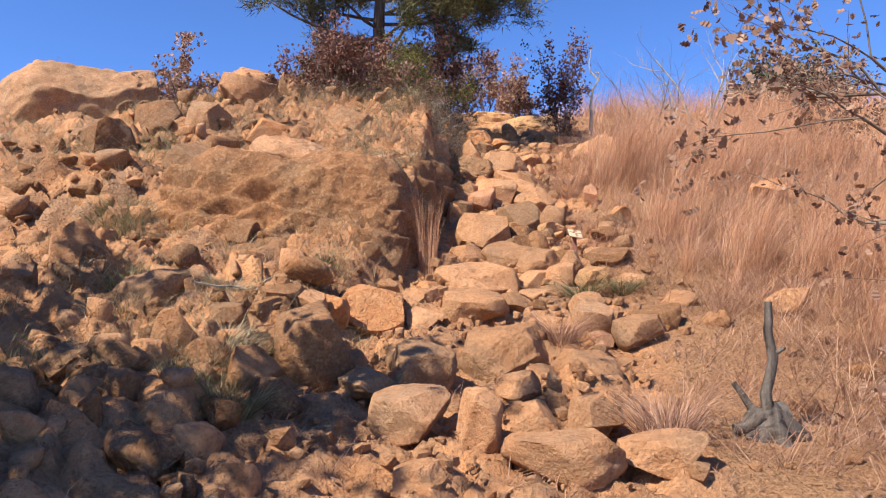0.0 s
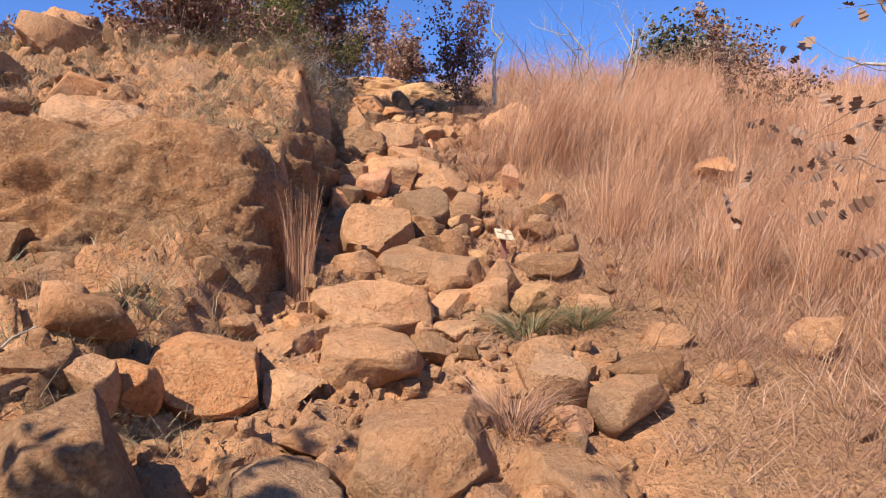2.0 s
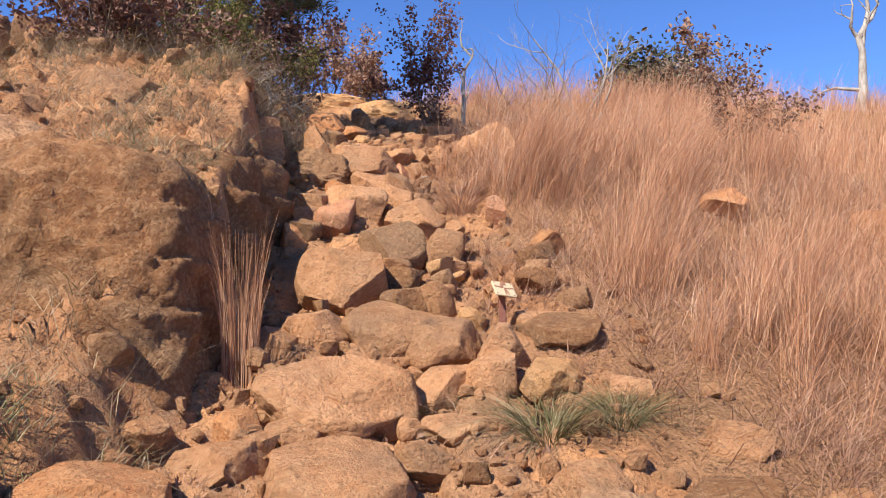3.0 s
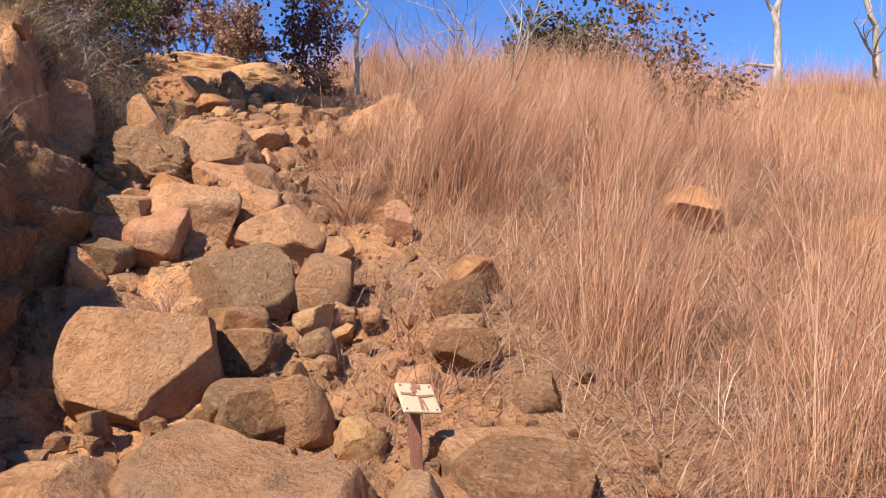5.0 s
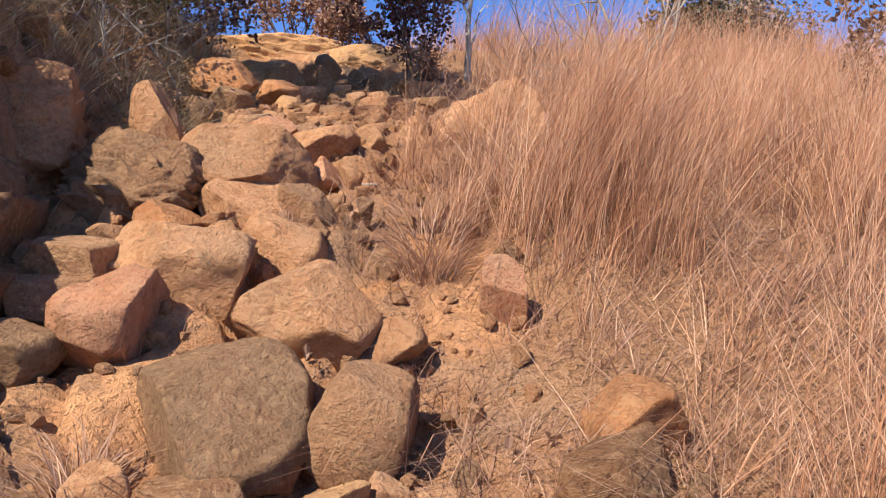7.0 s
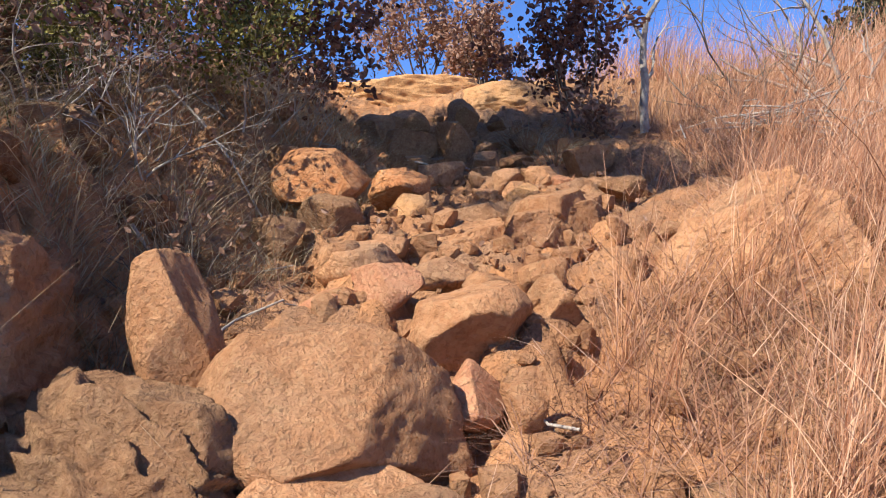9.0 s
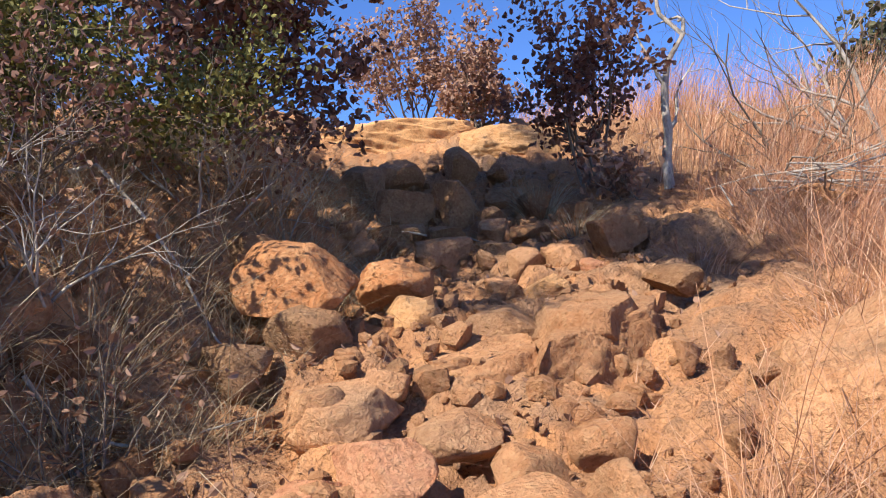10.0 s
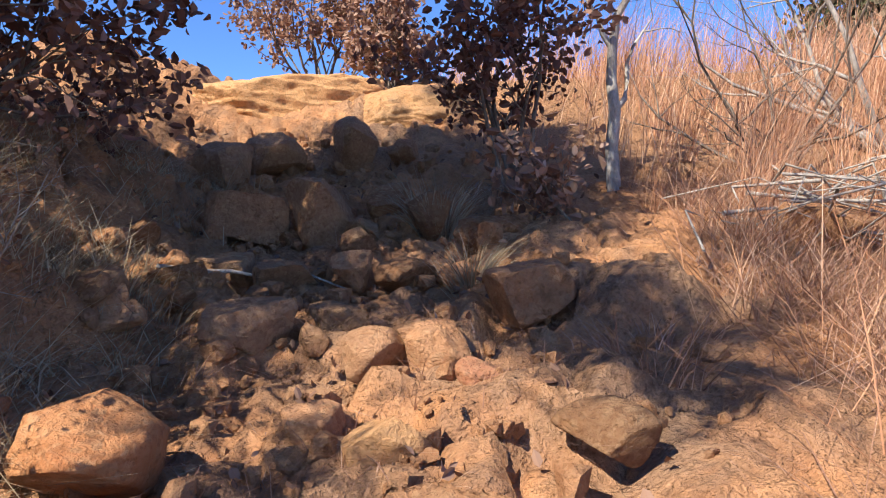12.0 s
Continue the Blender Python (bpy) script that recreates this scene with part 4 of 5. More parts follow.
def grow(rng, lines, tips, p, way, length, radius, depth, bend=0.25, up=0.1, kids=(4, 6), angle=0.8, shrink=0.6):
    n = 6 if depth else 4
    pts, rad = [np.array(p, float)], [radius]
    way = np.array(way, float) / np.linalg.norm(way)
    for k in range(n):
        way = way + rng.normal(0, bend, 3) * 0.6 + np.array([0, 0, up])
        way /= np.linalg.norm(way)
        pts.append(pts[-1] + way * length / n)
        rad.append(radius * (1 - 0.75 * (k + 1) / n))
    lines.append((pts, rad))
    if depth <= 1:
        for q in pts[1:]:
            tips.append((q, way.copy()))
    if depth > 0:
        for _ in range(rng.integers(*kids)):
            k = rng.integers(2, n + 1)
            side = rng.normal(size=3)
            side -= side @ way * way
            side /= np.linalg.norm(side)
            grow(rng, lines, tips, pts[k], way * math.cos(angle) + side * math.sin(angle), length * shrink * rng.uniform(0.7, 1.15), rad[k] * 0.7, depth - 1, bend, up, kids, angle, shrink)


def leaf_mesh(rng, tips, count, size, spread_r):
    """Folded, pointed leaves set loosely about the twigs."""
    at = np.array([t[0] for t in tips])[rng.integers(len(tips), size=count)] + rng.normal(0, spread_r, (count, 3))
    a, b = rng.normal(size=(count, 3)), rng.normal(size=(count, 3))
    a /= np.linalg.norm(a, axis=1, keepdims=True)
    b -= (b * a).sum(1, keepdims=True) * a
    b /= np.linalg.norm(b, axis=1, keepdims=True)
    c = np.cross(a, b)
    s = size * rng.uniform(0.6, 1.3, (count, 1))
    w = rng.uniform(0.22, 0.34, (count, 1))
    cup = rng.uniform(0.05, 0.3, (count, 1))
    v = np.stack((at, at + s * (0.3 * a + w * b + cup * c), at + s * (0.72 * a + 0.9 * w * b + 1.3 * cup * c), at + s * (a + 0.8 * cup * c),
                  at + s * (0.68 * a - w * b + 1.3 * cup * c), at + s * (0.28 * a - 0.9 * w * b + cup * c)), 1).reshape(-1, 3)
    k = np.arange(count)[:, None] * 6
    return v, np.concatenate((k + np.array([[0, 1, 2, 3]]), k + np.array([[0, 3, 4, 5]])), 0)


def needle_mesh(rng, tips, per, length, width):
    """Bristling bunches of needles at the twigs, one thin triangle each."""
    at = np.repeat(np.array([t[0] for t in tips]), per, 0)
    way = np.repeat(np.array([t[1] for t in tips]), per, 0)
    m = len(at)
    d = way * 0.7 + rng.normal(0, 0.6, (m, 3)) + np.array([0, 0, 0.15])
    d /= np.linalg.norm(d, axis=1, keepdims=True)
    at = at + rng.normal(0, length * 0.35, (m, 3))
    s = np.cross(d, rng.normal(size=(m, 3)))
    s *= width / np.maximum(np.linalg.norm(s, axis=1, keepdims=True), 1e-6)
    v = np.stack((at - s, at + s, at + d * length * rng.uniform(0.6, 1.2, (m, 1))), 1).reshape(-1, 3)
    return v, np.arange(m * 3).reshape(-1, 3)


def plant(name, label, category, place, rng, lines, leaves, bark, leaf_mat, trunk_name="trunk", group=""):
    x, y, z = place
    ob = root(name, place, label, category, group)
    v, f = tube_mesh(lines)
    mesh_object(trunk_name, v - np.array(place), f, bark, ob)
    if leaves is not None:
        mesh_object("crown", leaves[0] - np.array(place), leaves[1], leaf_mat, ob, smooth=False)
    return ob


def foot(x, y, sink=0.08):
    return (x, y, float(height(x, y)) - sink)


def shrub(name, label, x, y, tall, stems, seed, leaf_mat, count, size, category="shrub", bark=None, splay=0.45, depth=2, radius=0.02, kids=(4, 6), clump=0.05):
    rng = np.random.default_rng(seed)
    lines, tips, p = [], [], foot(x, y)
    for _ in range(stems):
        way = np.array([rng.normal(0, splay), rng.normal(0, splay), 1.0])
        grow(rng, lines, tips, np.array(p) + rng.normal(0, 0.05, 3) * (1, 1, 0), way, tall * rng.uniform(0.55, 0.85), radius, depth, 0.3, 0.06, kids, 0.75, 0.55)
    leaves = leaf_mesh(rng, tips, count, size, clump) if count else None
    return plant(name, label, category, p, rng, lines, leaves, bark or TWIG, leaf_mat, "trunk")


def pine(x, y, tall, crown_from, reach, seed):
    rng = np.random.default_rng(seed)
    p = foot(x, y, 0.2)
    lines, tips = [], []
    trunk = [np.array(p) + np.array([0.05 * math.sin(k * 1.1), 0.05 * math.cos(k * 0.8), tall * k / 12]) for k in range(13)]
    lines.append((trunk, [0.16 * (1 - 0.9 * k / 12) + 0.01 for k in range(13)]))
    for k in range(46):
        u = crown_from + (1 - crown_from) * (k + rng.uniform()) / 46
        q = np.array(p) + np.array([0, 0, tall * u])
        a = k * 2.4 + rng.normal(0, 0.3)
        long = reach * (1.0 - 0.75 * ((u - crown_from) / (1 - crown_from)) ** 1.3) * rng.uniform(0.7, 1.1)
        grow(rng, lines, tips, q, (math.cos(a), math.sin(a), 0.05 + 0.5 * u), long, 0.05 * (1.2 - u), 2, 0.16, 0.05, (5, 8), 0.75, 0.42)
    return plant("pine_tree", "spreading dark olive-green pine above the outcrop", "tree", p, rng, lines, needle_mesh(rng, tips, 15, 0.22, 0.0095), BARK, NEEDLE)


pine(-1.35, 15.1, 6.0, 0.2, 3.0, 61)
shrub("oak_thicket", "dense oak thicket with dark russet dead leaves", -0.3, 15.8, 2.0, 11, 62, DARK_LEAF, 4800, 0.075, splay=0.55)
shrub("oak_thicket", "oak brush with brown curled dead leaves", -1.5, 13.3, 1.2, 10, 63, BROWN_LEAF, 5500, 0.06, splay=0.7)
shrub("oak_thicket", "dark leafy oak brush crowding the bluff's top", -1.85, 12.2, 1.25, 10, 77, DARK_LEAF, 4200, 0.06, splay=0.7)
shrub("oak_thicket", "tangled oak brush under the pine", -2.0, 13.7, 1.5, 9, 73, DARK_LEAF, 3000, 0.07, splay=0.7)
shrub("juniper", "low sprawling green juniper under the pine", -1.0, 13.7, 1.6, 8, 64, JUNIPER, 16000, 0.032, splay=0.7, clump=0.08)
shrub("small_oak", "small oak holding dark russet dead leaves", 2.78, 17.3, 1.95, 6, 65, DARK_LEAF, 2700, 0.07, "tree", splay=0.28)
shrub("pale_shrub", "twiggy shrub with faded pinkish dead leaves", 1.15, 21.6, 2.2, 10, 66, PINK_LEAF, 3600, 0.08, "shrub", splay=0.45)
shrub("pale_shrub", "low brush with faded pinkish dead leaves", 2.0, 20.8, 1.2, 8, 67, PINK_LEAF, 2600, 0.08, "shrub", splay=0.6)
shrub("oak_sapling", "slender oak sapling with curled brown leaves", 7.45, 14.3, 2.3, 4, 68, BROWN_LEAF, 1700, 0.08, "tree", splay=0.25)
shrub("juniper", "broad juniper with grey-brown lower twigs on the ridge", 12.2, 26.0, 2.3, 22, 69, RIDGE_GREEN, 14000, 0.18, "tree", splay=1.4, radius=0.05, clump=0.32)
shrub("thicket", "bare grey-brown thicket round the ridge juniper", 12.4, 24.8, 1.9, 30, 74, RIDGE_BROWN, 10000, 0.11, "shrub", clump=0.22, splay=1.3, radius=0.025, kids=(6, 9))
shrub("oak_sapling", "small oak with pinkish brown dead leaves on the skyline", -5.0, 13.9, 1.7, 4, 70, PINK_LEAF, 1500, 0.085, "tree", splay=0.3)
shrub("shade_oak", "oak with brown dead leaves beside the foot of the climb", -5.3, 0.2, 6.0, 8, 71, BROWN_LEAF, 9000, 0.15, "tree", splay=0.34, depth=3, radius=0.1, clump=0.14)
# second oak, out of view, added only to enlarge the shade at lower left
shrub("shade_oak", "unseen broad brown-leaved oak added to widen the shade below", -7.0, 0.1, 5.8, 8, 76, BROWN_LEAF, 9000, 0.15, "tree", splay=0.36, depth=3, radius=0.1, clump=0.14)


# ---- single grass tussocks ----
def tussock(name, label, x, y, radius, tall, count, seed, mat, lean=0.45, droop=0.6, width=0.005):
    rng = np.random.default_rng(seed)
    a, r = rng.uniform(0, 2 * np.pi, count), radius * np.sqrt(rng.uniform(size=count))
    bx, by = x + r * np.cos(a), y + r * np.sin(a)
    aim = a + rng.normal(0, 0.5, count)
    v, f = blades(bx, by, height(bx, by) - 0.02, tall * rng.uniform(0.5, 1.1, count), width * rng.uniform(0.6, 1.3, count), aim,
                  np.abs(rng.normal(lean, 0.2 * min(1, 2.5 * lean), count)), np.abs(rng.normal(droop, 0.3 * min(1, 2 * droop), count)), rng.uniform(0, np.pi, count), 5)
    base = foot(x, y, 0.0)
    ob = mesh_object(name, v - np.array(base), f, mat)
    ob.location = base
    return tagged(ob, label, "grass", "grass tussocks")


tussock("grass_tussock", "arching grey-green grass tussock between stones", 1.34, 7.10, 0.10, 0.34, 420, 201, GREEN_GRASS, 0.8, 1.0)
tussock("grass_tussock", "arching grey-green grass tussock beside its twin", 1.68, 7.02, 0.09, 0.28, 320, 202, GREEN_GRASS, 0.8, 1.0)
tussock("grass_tussock", "big pinkish dry grass tussock at the trail's foot", 1.30, 4.35, 0.14, 0.42, 520, 203, LOW_GRASS)
tussock("grass_tussock", "pinkish dry grass tussock behind a boulder", 0.92, 5.85, 0.10, 0.32, 300, 204, LOW_GRASS)
tussock("grass_tussock", "dry grass tuft hanging below a pinkish boulder", 0.62, 9.75, 0.09, 0.28, 260, 205, LOW_GRASS)
tussock("grass_tussock", "bleached dry grass tussock at the edge of the gully", 1.85, 11.0, 0.13, 0.36, 420, 206, LOW_GRASS)
tussock("grass_tussock", "upright dry grass clump at the bluff's foot", -0.16, 7.8, 0.10, 0.85, 240, 207, TALL_GRASS, 0.02, 0.07, 0.0032)
tussock("grass_tussock", "dry grass tuft on the shaded ledge", 2.2, 15.4, 0.06, 0.32, 160, 208, GREY_GRASS, 0.4, 0.4)
tussock("grass_tussock", "dry grass tuft below the small oak", 2.15, 16.6, 0.09, 0.55, 220, 209, GREY_GRASS, 0.35, 0.4)
tussock("grass_tussock", "pale dry grass arching over the bank", 0.05, 13.0, 0.10, 0.5, 80, 210, GREY_GRASS, 0.5, 0.6)
tussock("grass_tussock", "pale dry grass spilling from the bank", -0.2, 12.4, 0.10, 0.45, 80, 211, GREY_GRASS, 0.5, 0.6)
tussock("grass_tussock", "reddish dry grass mat beside the trail", 2.75, 14.6, 0.2, 0.22, 200, 212, LOW_GRASS, 0.5, 0.6)

for k, (hx, hy, hr) in enumerate(((-2.35, 5.6, 0.24), (-2.6, 6.3, 0.22), (-1.45, 5.0, 0.16), (-3.3, 7.6, 0.24), (-2.3, 8.6, 0.2), (-3.6, 9.4, 0.24), (-1.75, 6.2, 0.15), (-1.2, 4.4, 0.15))):
    tussock("grass_tussock", "low grey-green scrub tuft on the rocky slope", hx, hy, hr, 0.26, 800, 220 + k, GREEN_GRASS if k % 2 else GREY_GRASS, 0.6, 0.7)

# ---- dead wood ----
def limb(points, thick, thin):
    pts = [np.array(p, float) for p in points]
    fine = []
    for k in range(len(pts) - 1):
        for u in (0, 0.33, 0.66):
            fine.append(pts[k] * (1 - u) + pts[k + 1] * u)
    fine.append(pts[-1])
    fine = [p + 0.25 * thick * np.array(noise.noise_vector(Vector(p) * 9)) for p in fine]
    return fine, list(np.linspace(thick, thin, len(fine)) * (1 + 0.12 * np.array([noise.noise(Vector(p) * 14) for p in fine])))


def dead_stump():
    x, y, z = foot(1.86, 4.32, 0.06)
    ob = root("dead_stump", (x, y, z), "weathered grey dead stump with one upright limb", "stump")
    for name, pts, a, b in (("upright_limb", ((0, 0, 0.1), (-0.01, 0, 0.3), (0.03, 0, 0.5), (0.01, 0, 0.66), (0.015, 0, 0.82)), 0.034, 0.022),
                            ("side_limb", ((0, 0, 0.16), (-0.10, 0, 0.22), (-0.19, 0.02, 0.36)), 0.034, 0.015),
                            ("stub", ((0.03, 0, 0.52), (0.08, -0.01, 0.55), (0.10, -0.01, 0.56)), 0.016, 0.008),
                            ("root_flare", ((-0.02, 0, 0.2), (0.08, 0, 0.12), (0.2, 0.02, 0.06), (0.26, 0.03, -0.06)), 0.075, 0.04),
                            ("burl", ((-0.08, 0.02, 0.02), (0.0, 0.03, 0.14), (0.10, 0.04, 0.2)), 0.11, 0.07),
                            ("root_flare", ((-0.05, 0.0, 0.2), (-0.12, 0.0, 0.12), (-0.2, 0.0, 0.1)), 0.06, 0.03),
                            ("root_flare", ((0, 0, 0.2), (0.03, -0.05, 0.08), (0.08, -0.1, -0.08)), 0.07, 0.05)):
        v, f = tube_mesh([limb(pts, a, b)], 10)
        mesh_object(name, v, f, STUMPWOOD, ob)
    return ob


dead_stump()


def dead_tree(label, x, y, tall, thick, seed, trunk_bend, limbs):
    rng = np.random.default_rng(seed)
    p = np.array(foot(x, y, 0.15))
    lines, tips = [], []
    pts = [p + np.array([trunk_bend * (k / 8) ** 2 + 0.04 * rng.normal(), 0.04 * rng.normal(), tall * k / 8]) for k in range(9)]
    lines.append((pts, [thick * (1 - 0.6 * k / 8) for k in range(9)]))
    for k, dx, dz, long in limbs:
        grow(rng, lines, tips, pts[k], (dx, rng.normal(0, 0.3), dz), long, thick * 0.42, 2, 0.4, 0.05, (2, 4), 0.7, 0.5)
    ob = root("dead_tree", tuple(p), label, "tree")
    v, f = tube_mesh(lines[:1], 9)
    mesh_object("trunk", v - p, f, DEADWOOD, ob)
    v, f = tube_mesh(lines[1:], 6)
    mesh_object("crown", v - p, f, DEADWOOD, ob)
    return ob


dead_tree("bleached leafless dead tree standing on the ridge", 16.1, 21.5, 3.1, 0.15, 301, 0.35, ((2, -1, 0.1, 1.5), (5, 0.6, 1, 1.6), (6, -0.5, 1, 1.2), (7, 0.9, 0.5, 1.5), (8, 0.2, 1, 1.2)))
dead_tree("bleached dead tree with crooked limbs on the ridge", 20.5, 22.0, 3.6, 0.14, 302, -0.4, ((2, -1, 0.2, 2.0), (3, -1, 0.4, 1.8), (5, -0.7, 0.8, 1.6), (6, 0.6, 0.8, 1.3), (8, 0.1, 1, 1.2)))
dead_tree("slender grey dead trunk beside the small oak", 3.35, 16.8, 1.7, 0.05, 303, 0.1, ((3, 0.8, 0.6, 0.7), (5, -0.4, 1, 0.7), (7, 0.5, 0.8, 0.6), (8, -0.2, 1, 0.5)))
shrub("dead_brush", "bare crooked grey branches above the grass", 6.4, 18.4, 3.1, 7, 304, BROWN_LEAF, 0, 0.05, "shrub", DEADWOOD, 0.9, 2, 0.045, (3, 5))
shrub("dead_brush", "low tangle of bare grey branches in the grass", 4.9, 17.8, 2.3, 8, 305, BROWN_LEAF, 0, 0.05, "shrub", TWIG, 0.9, 2, 0.022, (4, 6))
shrub("dead_brush", "small bare shrub on the skyline", -7.2, 14.6, 1.5, 5, 306, PINK_LEAF, 300, 0.07, "shrub", TWIG, 0.5, 2, 0.02, (3, 5))
shrub("bank_brush", "bare grey twigs rooted in the shaded bank", -0.5, 12.7, 0.9, 9, 307, BROWN_LEAF, 250, 0.035, "shrub", DEADWOOD, 0.8, 2, 0.008, (3, 5))
shrub("bank_brush", "bare grey twigs overhanging the gully", 0.15, 14.1, 0.8, 9, 308, BROWN_LEAF, 350, 0.035, "shrub", DEADWOOD, 0.8, 2, 0.008, (3, 5))
shrub("bank_brush", "sprawling bare grey twigs at the bank's rim", -0.15, 13.0, 0.8, 12, 314, BROWN_LEAF, 120, 0.035, "shrub", DEADWOOD, 1.0, 2, 0.007, (4, 6))
shrub("bank_brush", "bare bleached twigs below the juniper", 0.35, 14.6, 0.8, 12, 315, BROWN_LEAF, 160, 0.035, "shrub", DEADWOOD, 1.0, 2, 0.007, (4, 6))
shrub("bank_brush", "leafless grey twigs among stones on the bank", 0.2, 12.6, 0.6, 10, 311, BROWN_LEAF, 200, 0.035, "shrub", TWIG, 0.9, 2, 0.006, (3, 5))
shrub("bank_brush", "thin grey twigs with a few brown leaves", -0.35, 13.4, 0.9, 10, 312, DARK_LEAF, 700, 0.035, "shrub", TWIG, 0.8, 2, 0.007, (3, 5))
shrub("bank_brush", "dark leafy brush crowding the bank", -1.2, 12.3, 0.7, 9, 313, DARK_LEAF, 500, 0.04, "shrub", TWIG, 0.8, 2, 0.008, (3, 5))
shrub("low_oak", "knee-high oak shoots with curled brown leaves", 2.75, 16.0, 0.6, 7, 309, BROWN_LEAF, 420, 0.07, "shrub", TWIG, 0.7, 1, 0.008, (3, 5))


def brush_pile():
    rng = np.random.default_rng(310)
    x, y, z = foot(4.25, 15.7, 0.05)
    ob = root("brush_pile", (x, y, z), "heap of bleached fallen branches in the grass", "branches")
    for k in range(60):
        a, r = rng.uniform(0, 6.28), rng.uniform(0.2, 0.6)
        c = np.array((rng.normal(0, 0.32), rng.normal(0, 0.22), 0.05 + 0.35 * rng.uniform()))
        d = np.array((math.cos(a), math.sin(a), rng.normal(0, 0.25))) * r
        bow = rng.normal(0, 0.12, 3)
        v, f = tube_mesh([limb((c - d, c + bow, c + d), rng.uniform(0.005, 0.013), 0.003)], 5)
        mesh_object("branch", v, f, DEADWOOD, ob)
    return ob


brush_pile()

# ---- trail sign ----
def plain(name, colour, rough=0.7, wear=(0.3, 0.2, 0.12), amount=0.35):
    m, n, l, b = material(name)
    geo = n.new("ShaderNodeNewGeometry").outputs["Position"]
    a = grain(n, l, geo, 60.0, 6.0, 0.7)
    l.new(mix(n, l, spread(n, l, a, 0.62 - 0.2 * amount, 0.75), colour, wear), b.inputs["Base Color"])
    b.inputs["Roughness"].default_value = rough
    bump(n, l, b, (a, 0.3, 0.003))
    return m


CREAM, RUST, INK = plain("weathered_cream_paint", (0.50, 0.39, 0.25)), plain("rusty_brown_metal", (0.20, 0.07, 0.045)), plain("faded_red_brown_paint", (0.26, 0.10, 0.06), amount=0.9)


def box(w, d, h, bevel=0.003):
    bm = bmesh.new()
    bmesh.ops.create_cube(bm, size=1)
    bmesh.ops.scale(bm, vec=(w, d, h), verts=bm.verts)
    bmesh.ops.bevel(bm, geom=bm.edges[:], offset=bevel, segments=1, affect="EDGES")
    return bm


def trail_sign():
    x, y, z = foot(1.44, 8.16, 0.05)
    ob = root("trail_marker", (x, y, z), "small weathered cream trail marker on a rusty post", "sign")
    part("post", box(0.045, 0.02, 0.36), RUST, ob).matrix_local = pose(0, 0.03, 0.21, -6, 0, 0)
    board = part("board", box(0.150, 0.012, 0.135), CREAM, ob, "cream board with faded red-brown marks")
    board.matrix_local = pose(0, -0.005, 0.42, -48, 8, 10)
    for w, h, px, pz, lean in ((0.060, 0.012, -0.036, 0.013, 5), (0.070, 0.010, 0.032, 0.006, -7), (0.012, 0.055, 0.002, -0.030, 4), (0.036, 0.026, 0.004, 0.050, 12), (0.020, 0.022, -0.010, 0.032, -20), (0.007, 0.050, 0.016, -0.034, -10)):
        bm = box(w, 0.004, h, 0.001)
        bmesh.ops.subdivide_edges(bm, edges=bm.edges[:], cuts=3, use_grid_fill=True)
        for vert in bm.verts:
            vert.co.z += 0.005 * noise.noise(vert.co * 90 + Vector((px * 50, 0, pz * 50)))
        part("mark", bm, INK, board).matrix_local = pose(px, -0.0075, pz, 0, lean, 0)
    for px, pz in ((-0.062, -0.055), (0.058, -0.056), (-0.058, 0.054), (0.06, 0.052)):
        part("nail_head", box(0.007, 0.005, 0.007, 0.0015), RUST, board).matrix_local = pose(px, -0.008, pz)
    return ob


trail_sign()

# ---- oak reaching in over the trail's foot ----
def lobed_leaves(rng, tips, count, size):
    """Curled oak leaves with lobed edges."""
    outline = np.array(((0, 0), (0.18, 0.10), (0.26, 0.07), (0.40, 0.24), (0.50, 0.13), (0.66, 0.28), (0.76, 0.14), (0.90, 0.16), (1.0, 0.0)))
    ring = np.concatenate((outline, outline[-2:0:-1] * (1, -1)))
    m = len(ring)
    pick = rng.integers(len(tips), size=count)
    at = np.array([t[0] for t in tips])[pick] + rng.normal(0, 0.03, (count, 3))
    a = rng.normal(size=(count, 3)) + (0, 0, -0.5)
    a /= np.linalg.norm(a, axis=1, keepdims=True)
    b = rng.normal(size=(count, 3))
    b -= (b * a).sum(1, keepdims=True) * a
    b /= np.linalg.norm(b, axis=1, keepdims=True)
    c = np.cross(a, b)
    s = size * rng.uniform(0.6, 1.2, (count, 1, 1))
    curl = rng.uniform(0.1, 0.9, (count, 1, 1))
    u, w = ring[None, :, :1], ring[None, :, 1:]
    v = at[:, None] + s * (u * a[:, None] + w * b[:, None] + curl * (w * w * 2.2 + 0.3 * u * u) * c[:, None])
    quads = np.array([(k, k + 1, m - k - 1, (m - k) % m) for k in range(0, m // 2)])
    quads = np.array([q for q in quads if len(set(q)) == 4])
    f = (np.arange(count)[:, None, None] * m + quads[None]).reshape(-1, 4)
    return v.reshape(-1, 3), f


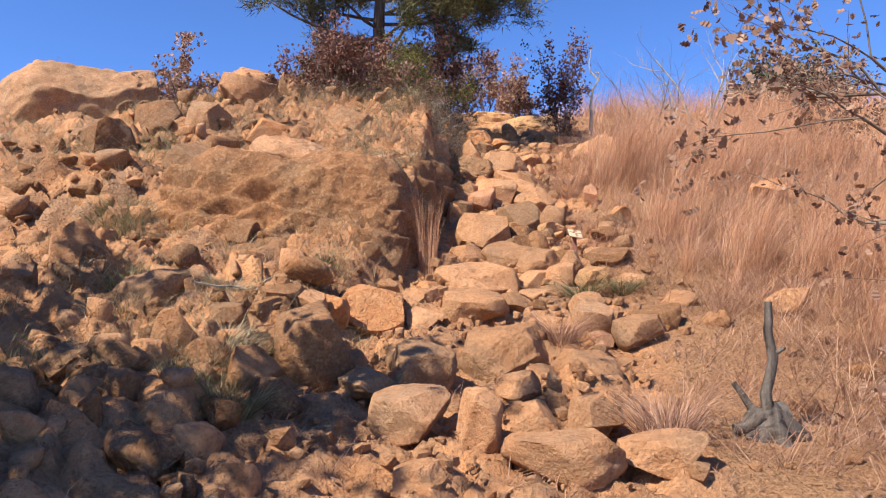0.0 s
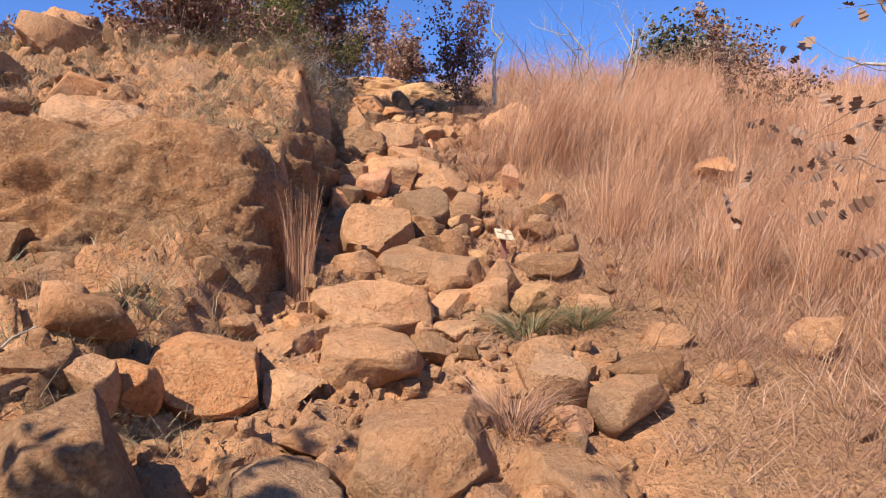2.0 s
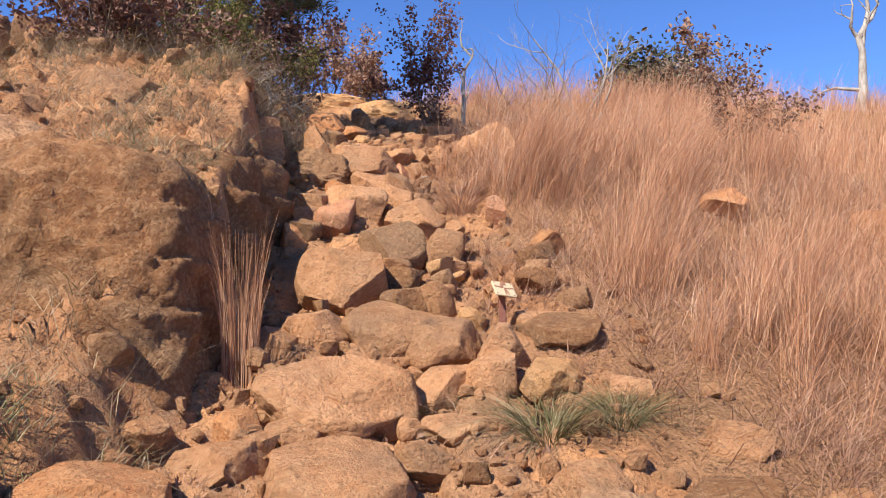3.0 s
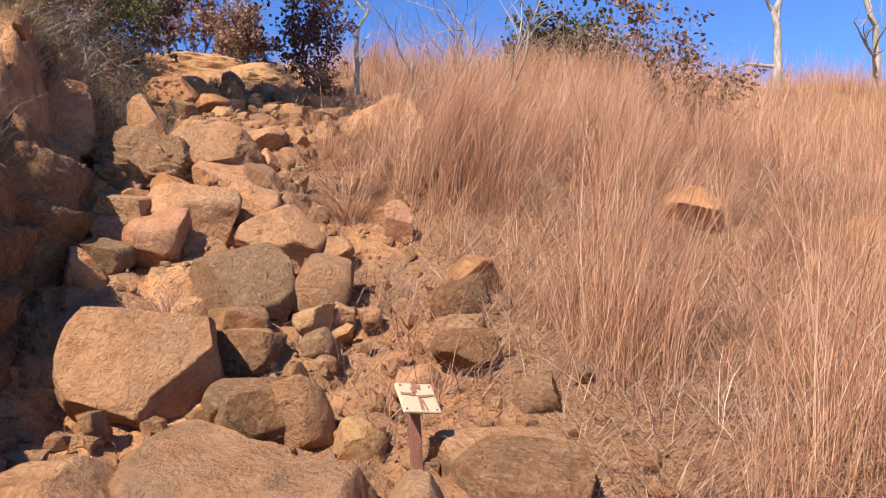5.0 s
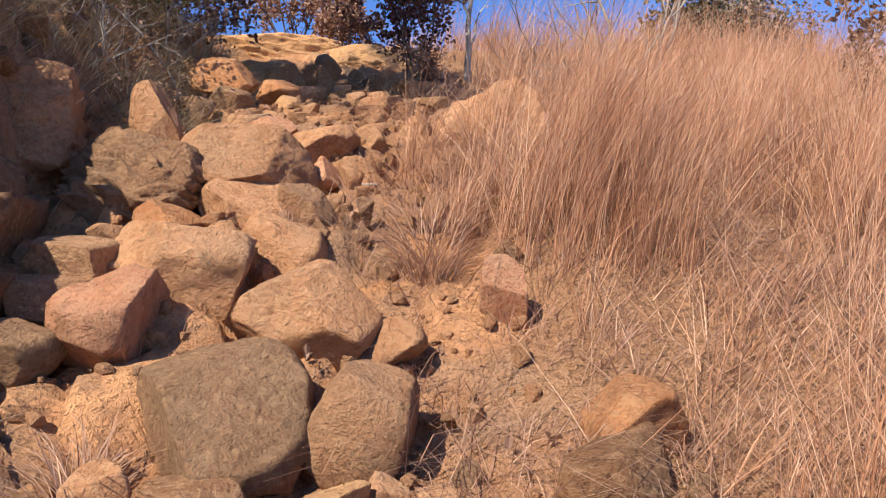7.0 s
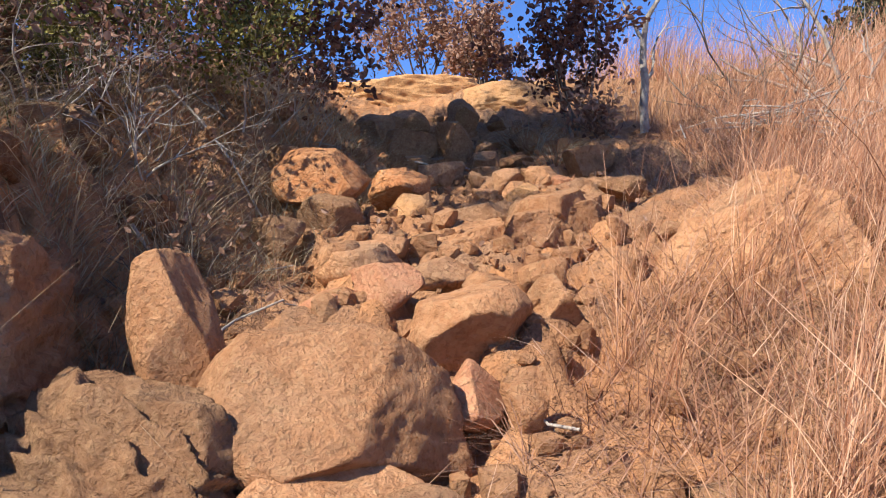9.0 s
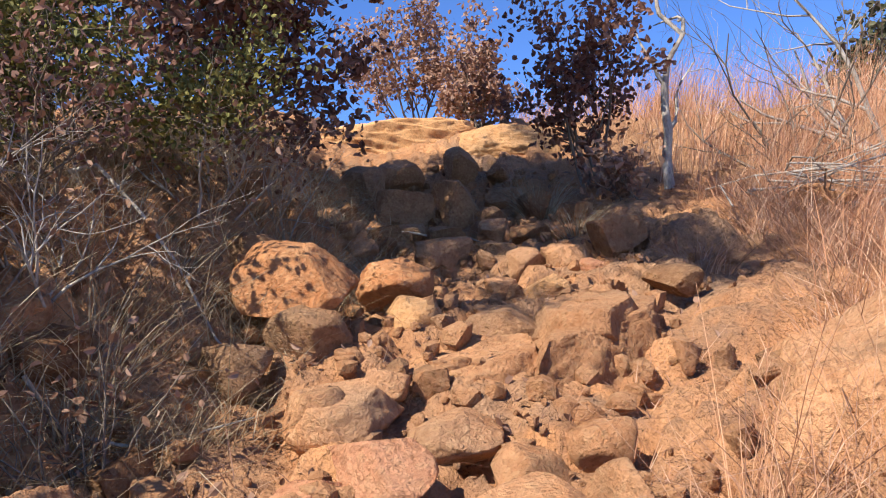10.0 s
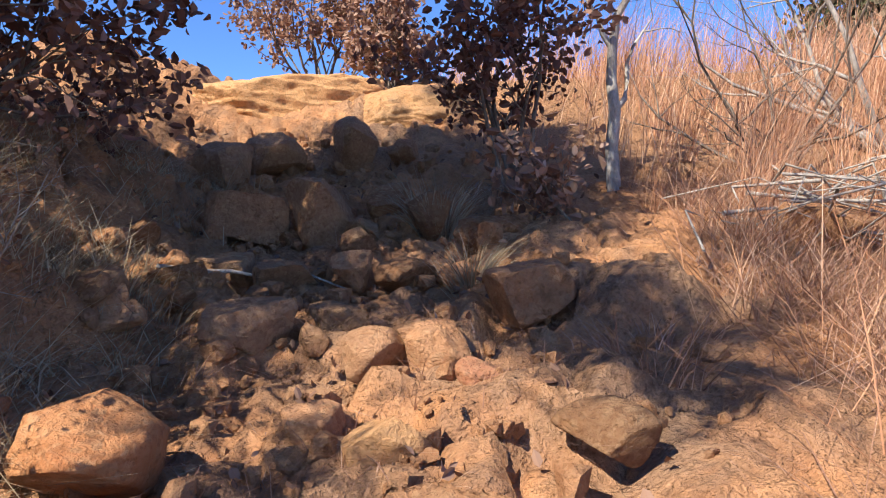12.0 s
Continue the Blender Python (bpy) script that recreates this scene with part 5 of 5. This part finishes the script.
def near_oak():
    rng = np.random.default_rng(320)
    p = np.array(foot(4.45, 3.8, 0.15))
    lines, tips = [], []
    trunk = [p + np.array((-0.12 * k, 0.02 * k, 0.55 * k)) for k in range(8)]
    lines.append((trunk, [0.11 - 0.011 * k for k in range(8)]))
    for k, way, long in ((2, (-1, 0.1, 0.12), 1.7), (3, (-1, 0.0, 0.02), 1.9), (3, (-1, 0.15, -0.06), 1.7), (3, (-1, 0.1, 0.08), 2.0), (4, (-0.9, 0.3, 0.0), 1.9), (4, (-1, -0.05, -0.08), 1.8), (5, (-1, 0.1, -0.1), 1.8), (7, (-0.6, 0.1, 0.8), 1.2), (6, (0.8, 0.2, 0.5), 1.4), (5, (0.5, -0.8, 0.4), 1.4)):
        grow(rng, lines, tips, trunk[k], way, long * 1.1, 0.03, 2, 0.3, 0.0, (3, 6), 0.7, 0.5)
    ob = root("near_oak", tuple(p), "oak with curled brown leaves reaching over the slope", "tree")
    v, f = tube_mesh(lines[:1], 9)
    mesh_object("trunk", v - p, f, BARK, ob)
    v, f = tube_mesh(lines[1:], 5)
    mesh_object("branching", v - p, f, TWIG, ob)
    v, f = lobed_leaves(rng, tips, 2100, 0.062)
    mesh_object("crown", v - p, f, BROWN_LEAF, ob, smooth=False)
    return ob


near_oak()


# ---- fallen leaves and sticks ----
def leaf_litter():
    rng = np.random.default_rng(330)
    y = np.concatenate((rng.uniform(12.6, 19.5, 900), rng.uniform(3.2, 12.0, 500)))
    x = axis(y) + rng.normal(-0.2, 0.9, len(y))
    tips = [(np.array((a, b, float(height(a, b)) + 0.015)), None) for a, b in zip(x, y)]
    v, f = leaf_mesh(rng, tips, len(tips), 0.045, 0.012)
    tagged(mesh_object("leaf_litter", v, f, BROWN_LEAF, smooth=False), "curled brown leaves fallen between the stones", "leaves", kind="stuff")


leaf_litter()


def fallen_stick(x, y, long, thick, turn, seed, label):
    rng = np.random.default_rng(seed)
    pts = []
    for k in range(6):
        u = k / 5 - 0.5
        px, py = x + math.cos(turn) * u * long + rng.normal(0, 0.02), y + math.sin(turn) * u * long + rng.normal(0, 0.02)
        pts.append((px, py, float(height(px, py)) + thick + 0.03 + 0.04 * rng.uniform()))
    base = np.array(pts[0])
    v, f = tube_mesh([limb([np.array(p) - base for p in pts], thick, thick * 0.4)], 7)
    ob = mesh_object("fallen_stick", v, f, DEADWOOD)
    ob.location = base
    return tagged(ob, label, "stick", "fallen sticks")


fallen_stick(0.25, 12.9, 0.7, 0.008, 0.4, 1, "thin bleached stick lying on the shaded bank")
fallen_stick(0.1, 13.5, 0.9, 0.010, -0.3, 2, "bleached stick lying in the bank's scrub")
fallen_stick(0.55, 12.45, 0.5, 0.007, 0.9, 3, "thin bleached stick beside the leaning stone")
fallen_stick(1.2, 15.6, 0.8, 0.012, 0.15, 4, "pale dead stick across the shaded ledge")
fallen_stick(-1.6, 6.0, 0.7, 0.010, 0.6, 5, "grey dead stick among the hillside rocks")
fallen_stick(1.5, 11.9, 0.5, 0.006, 2.2, 6, "thin curved stick beside a stone slab")
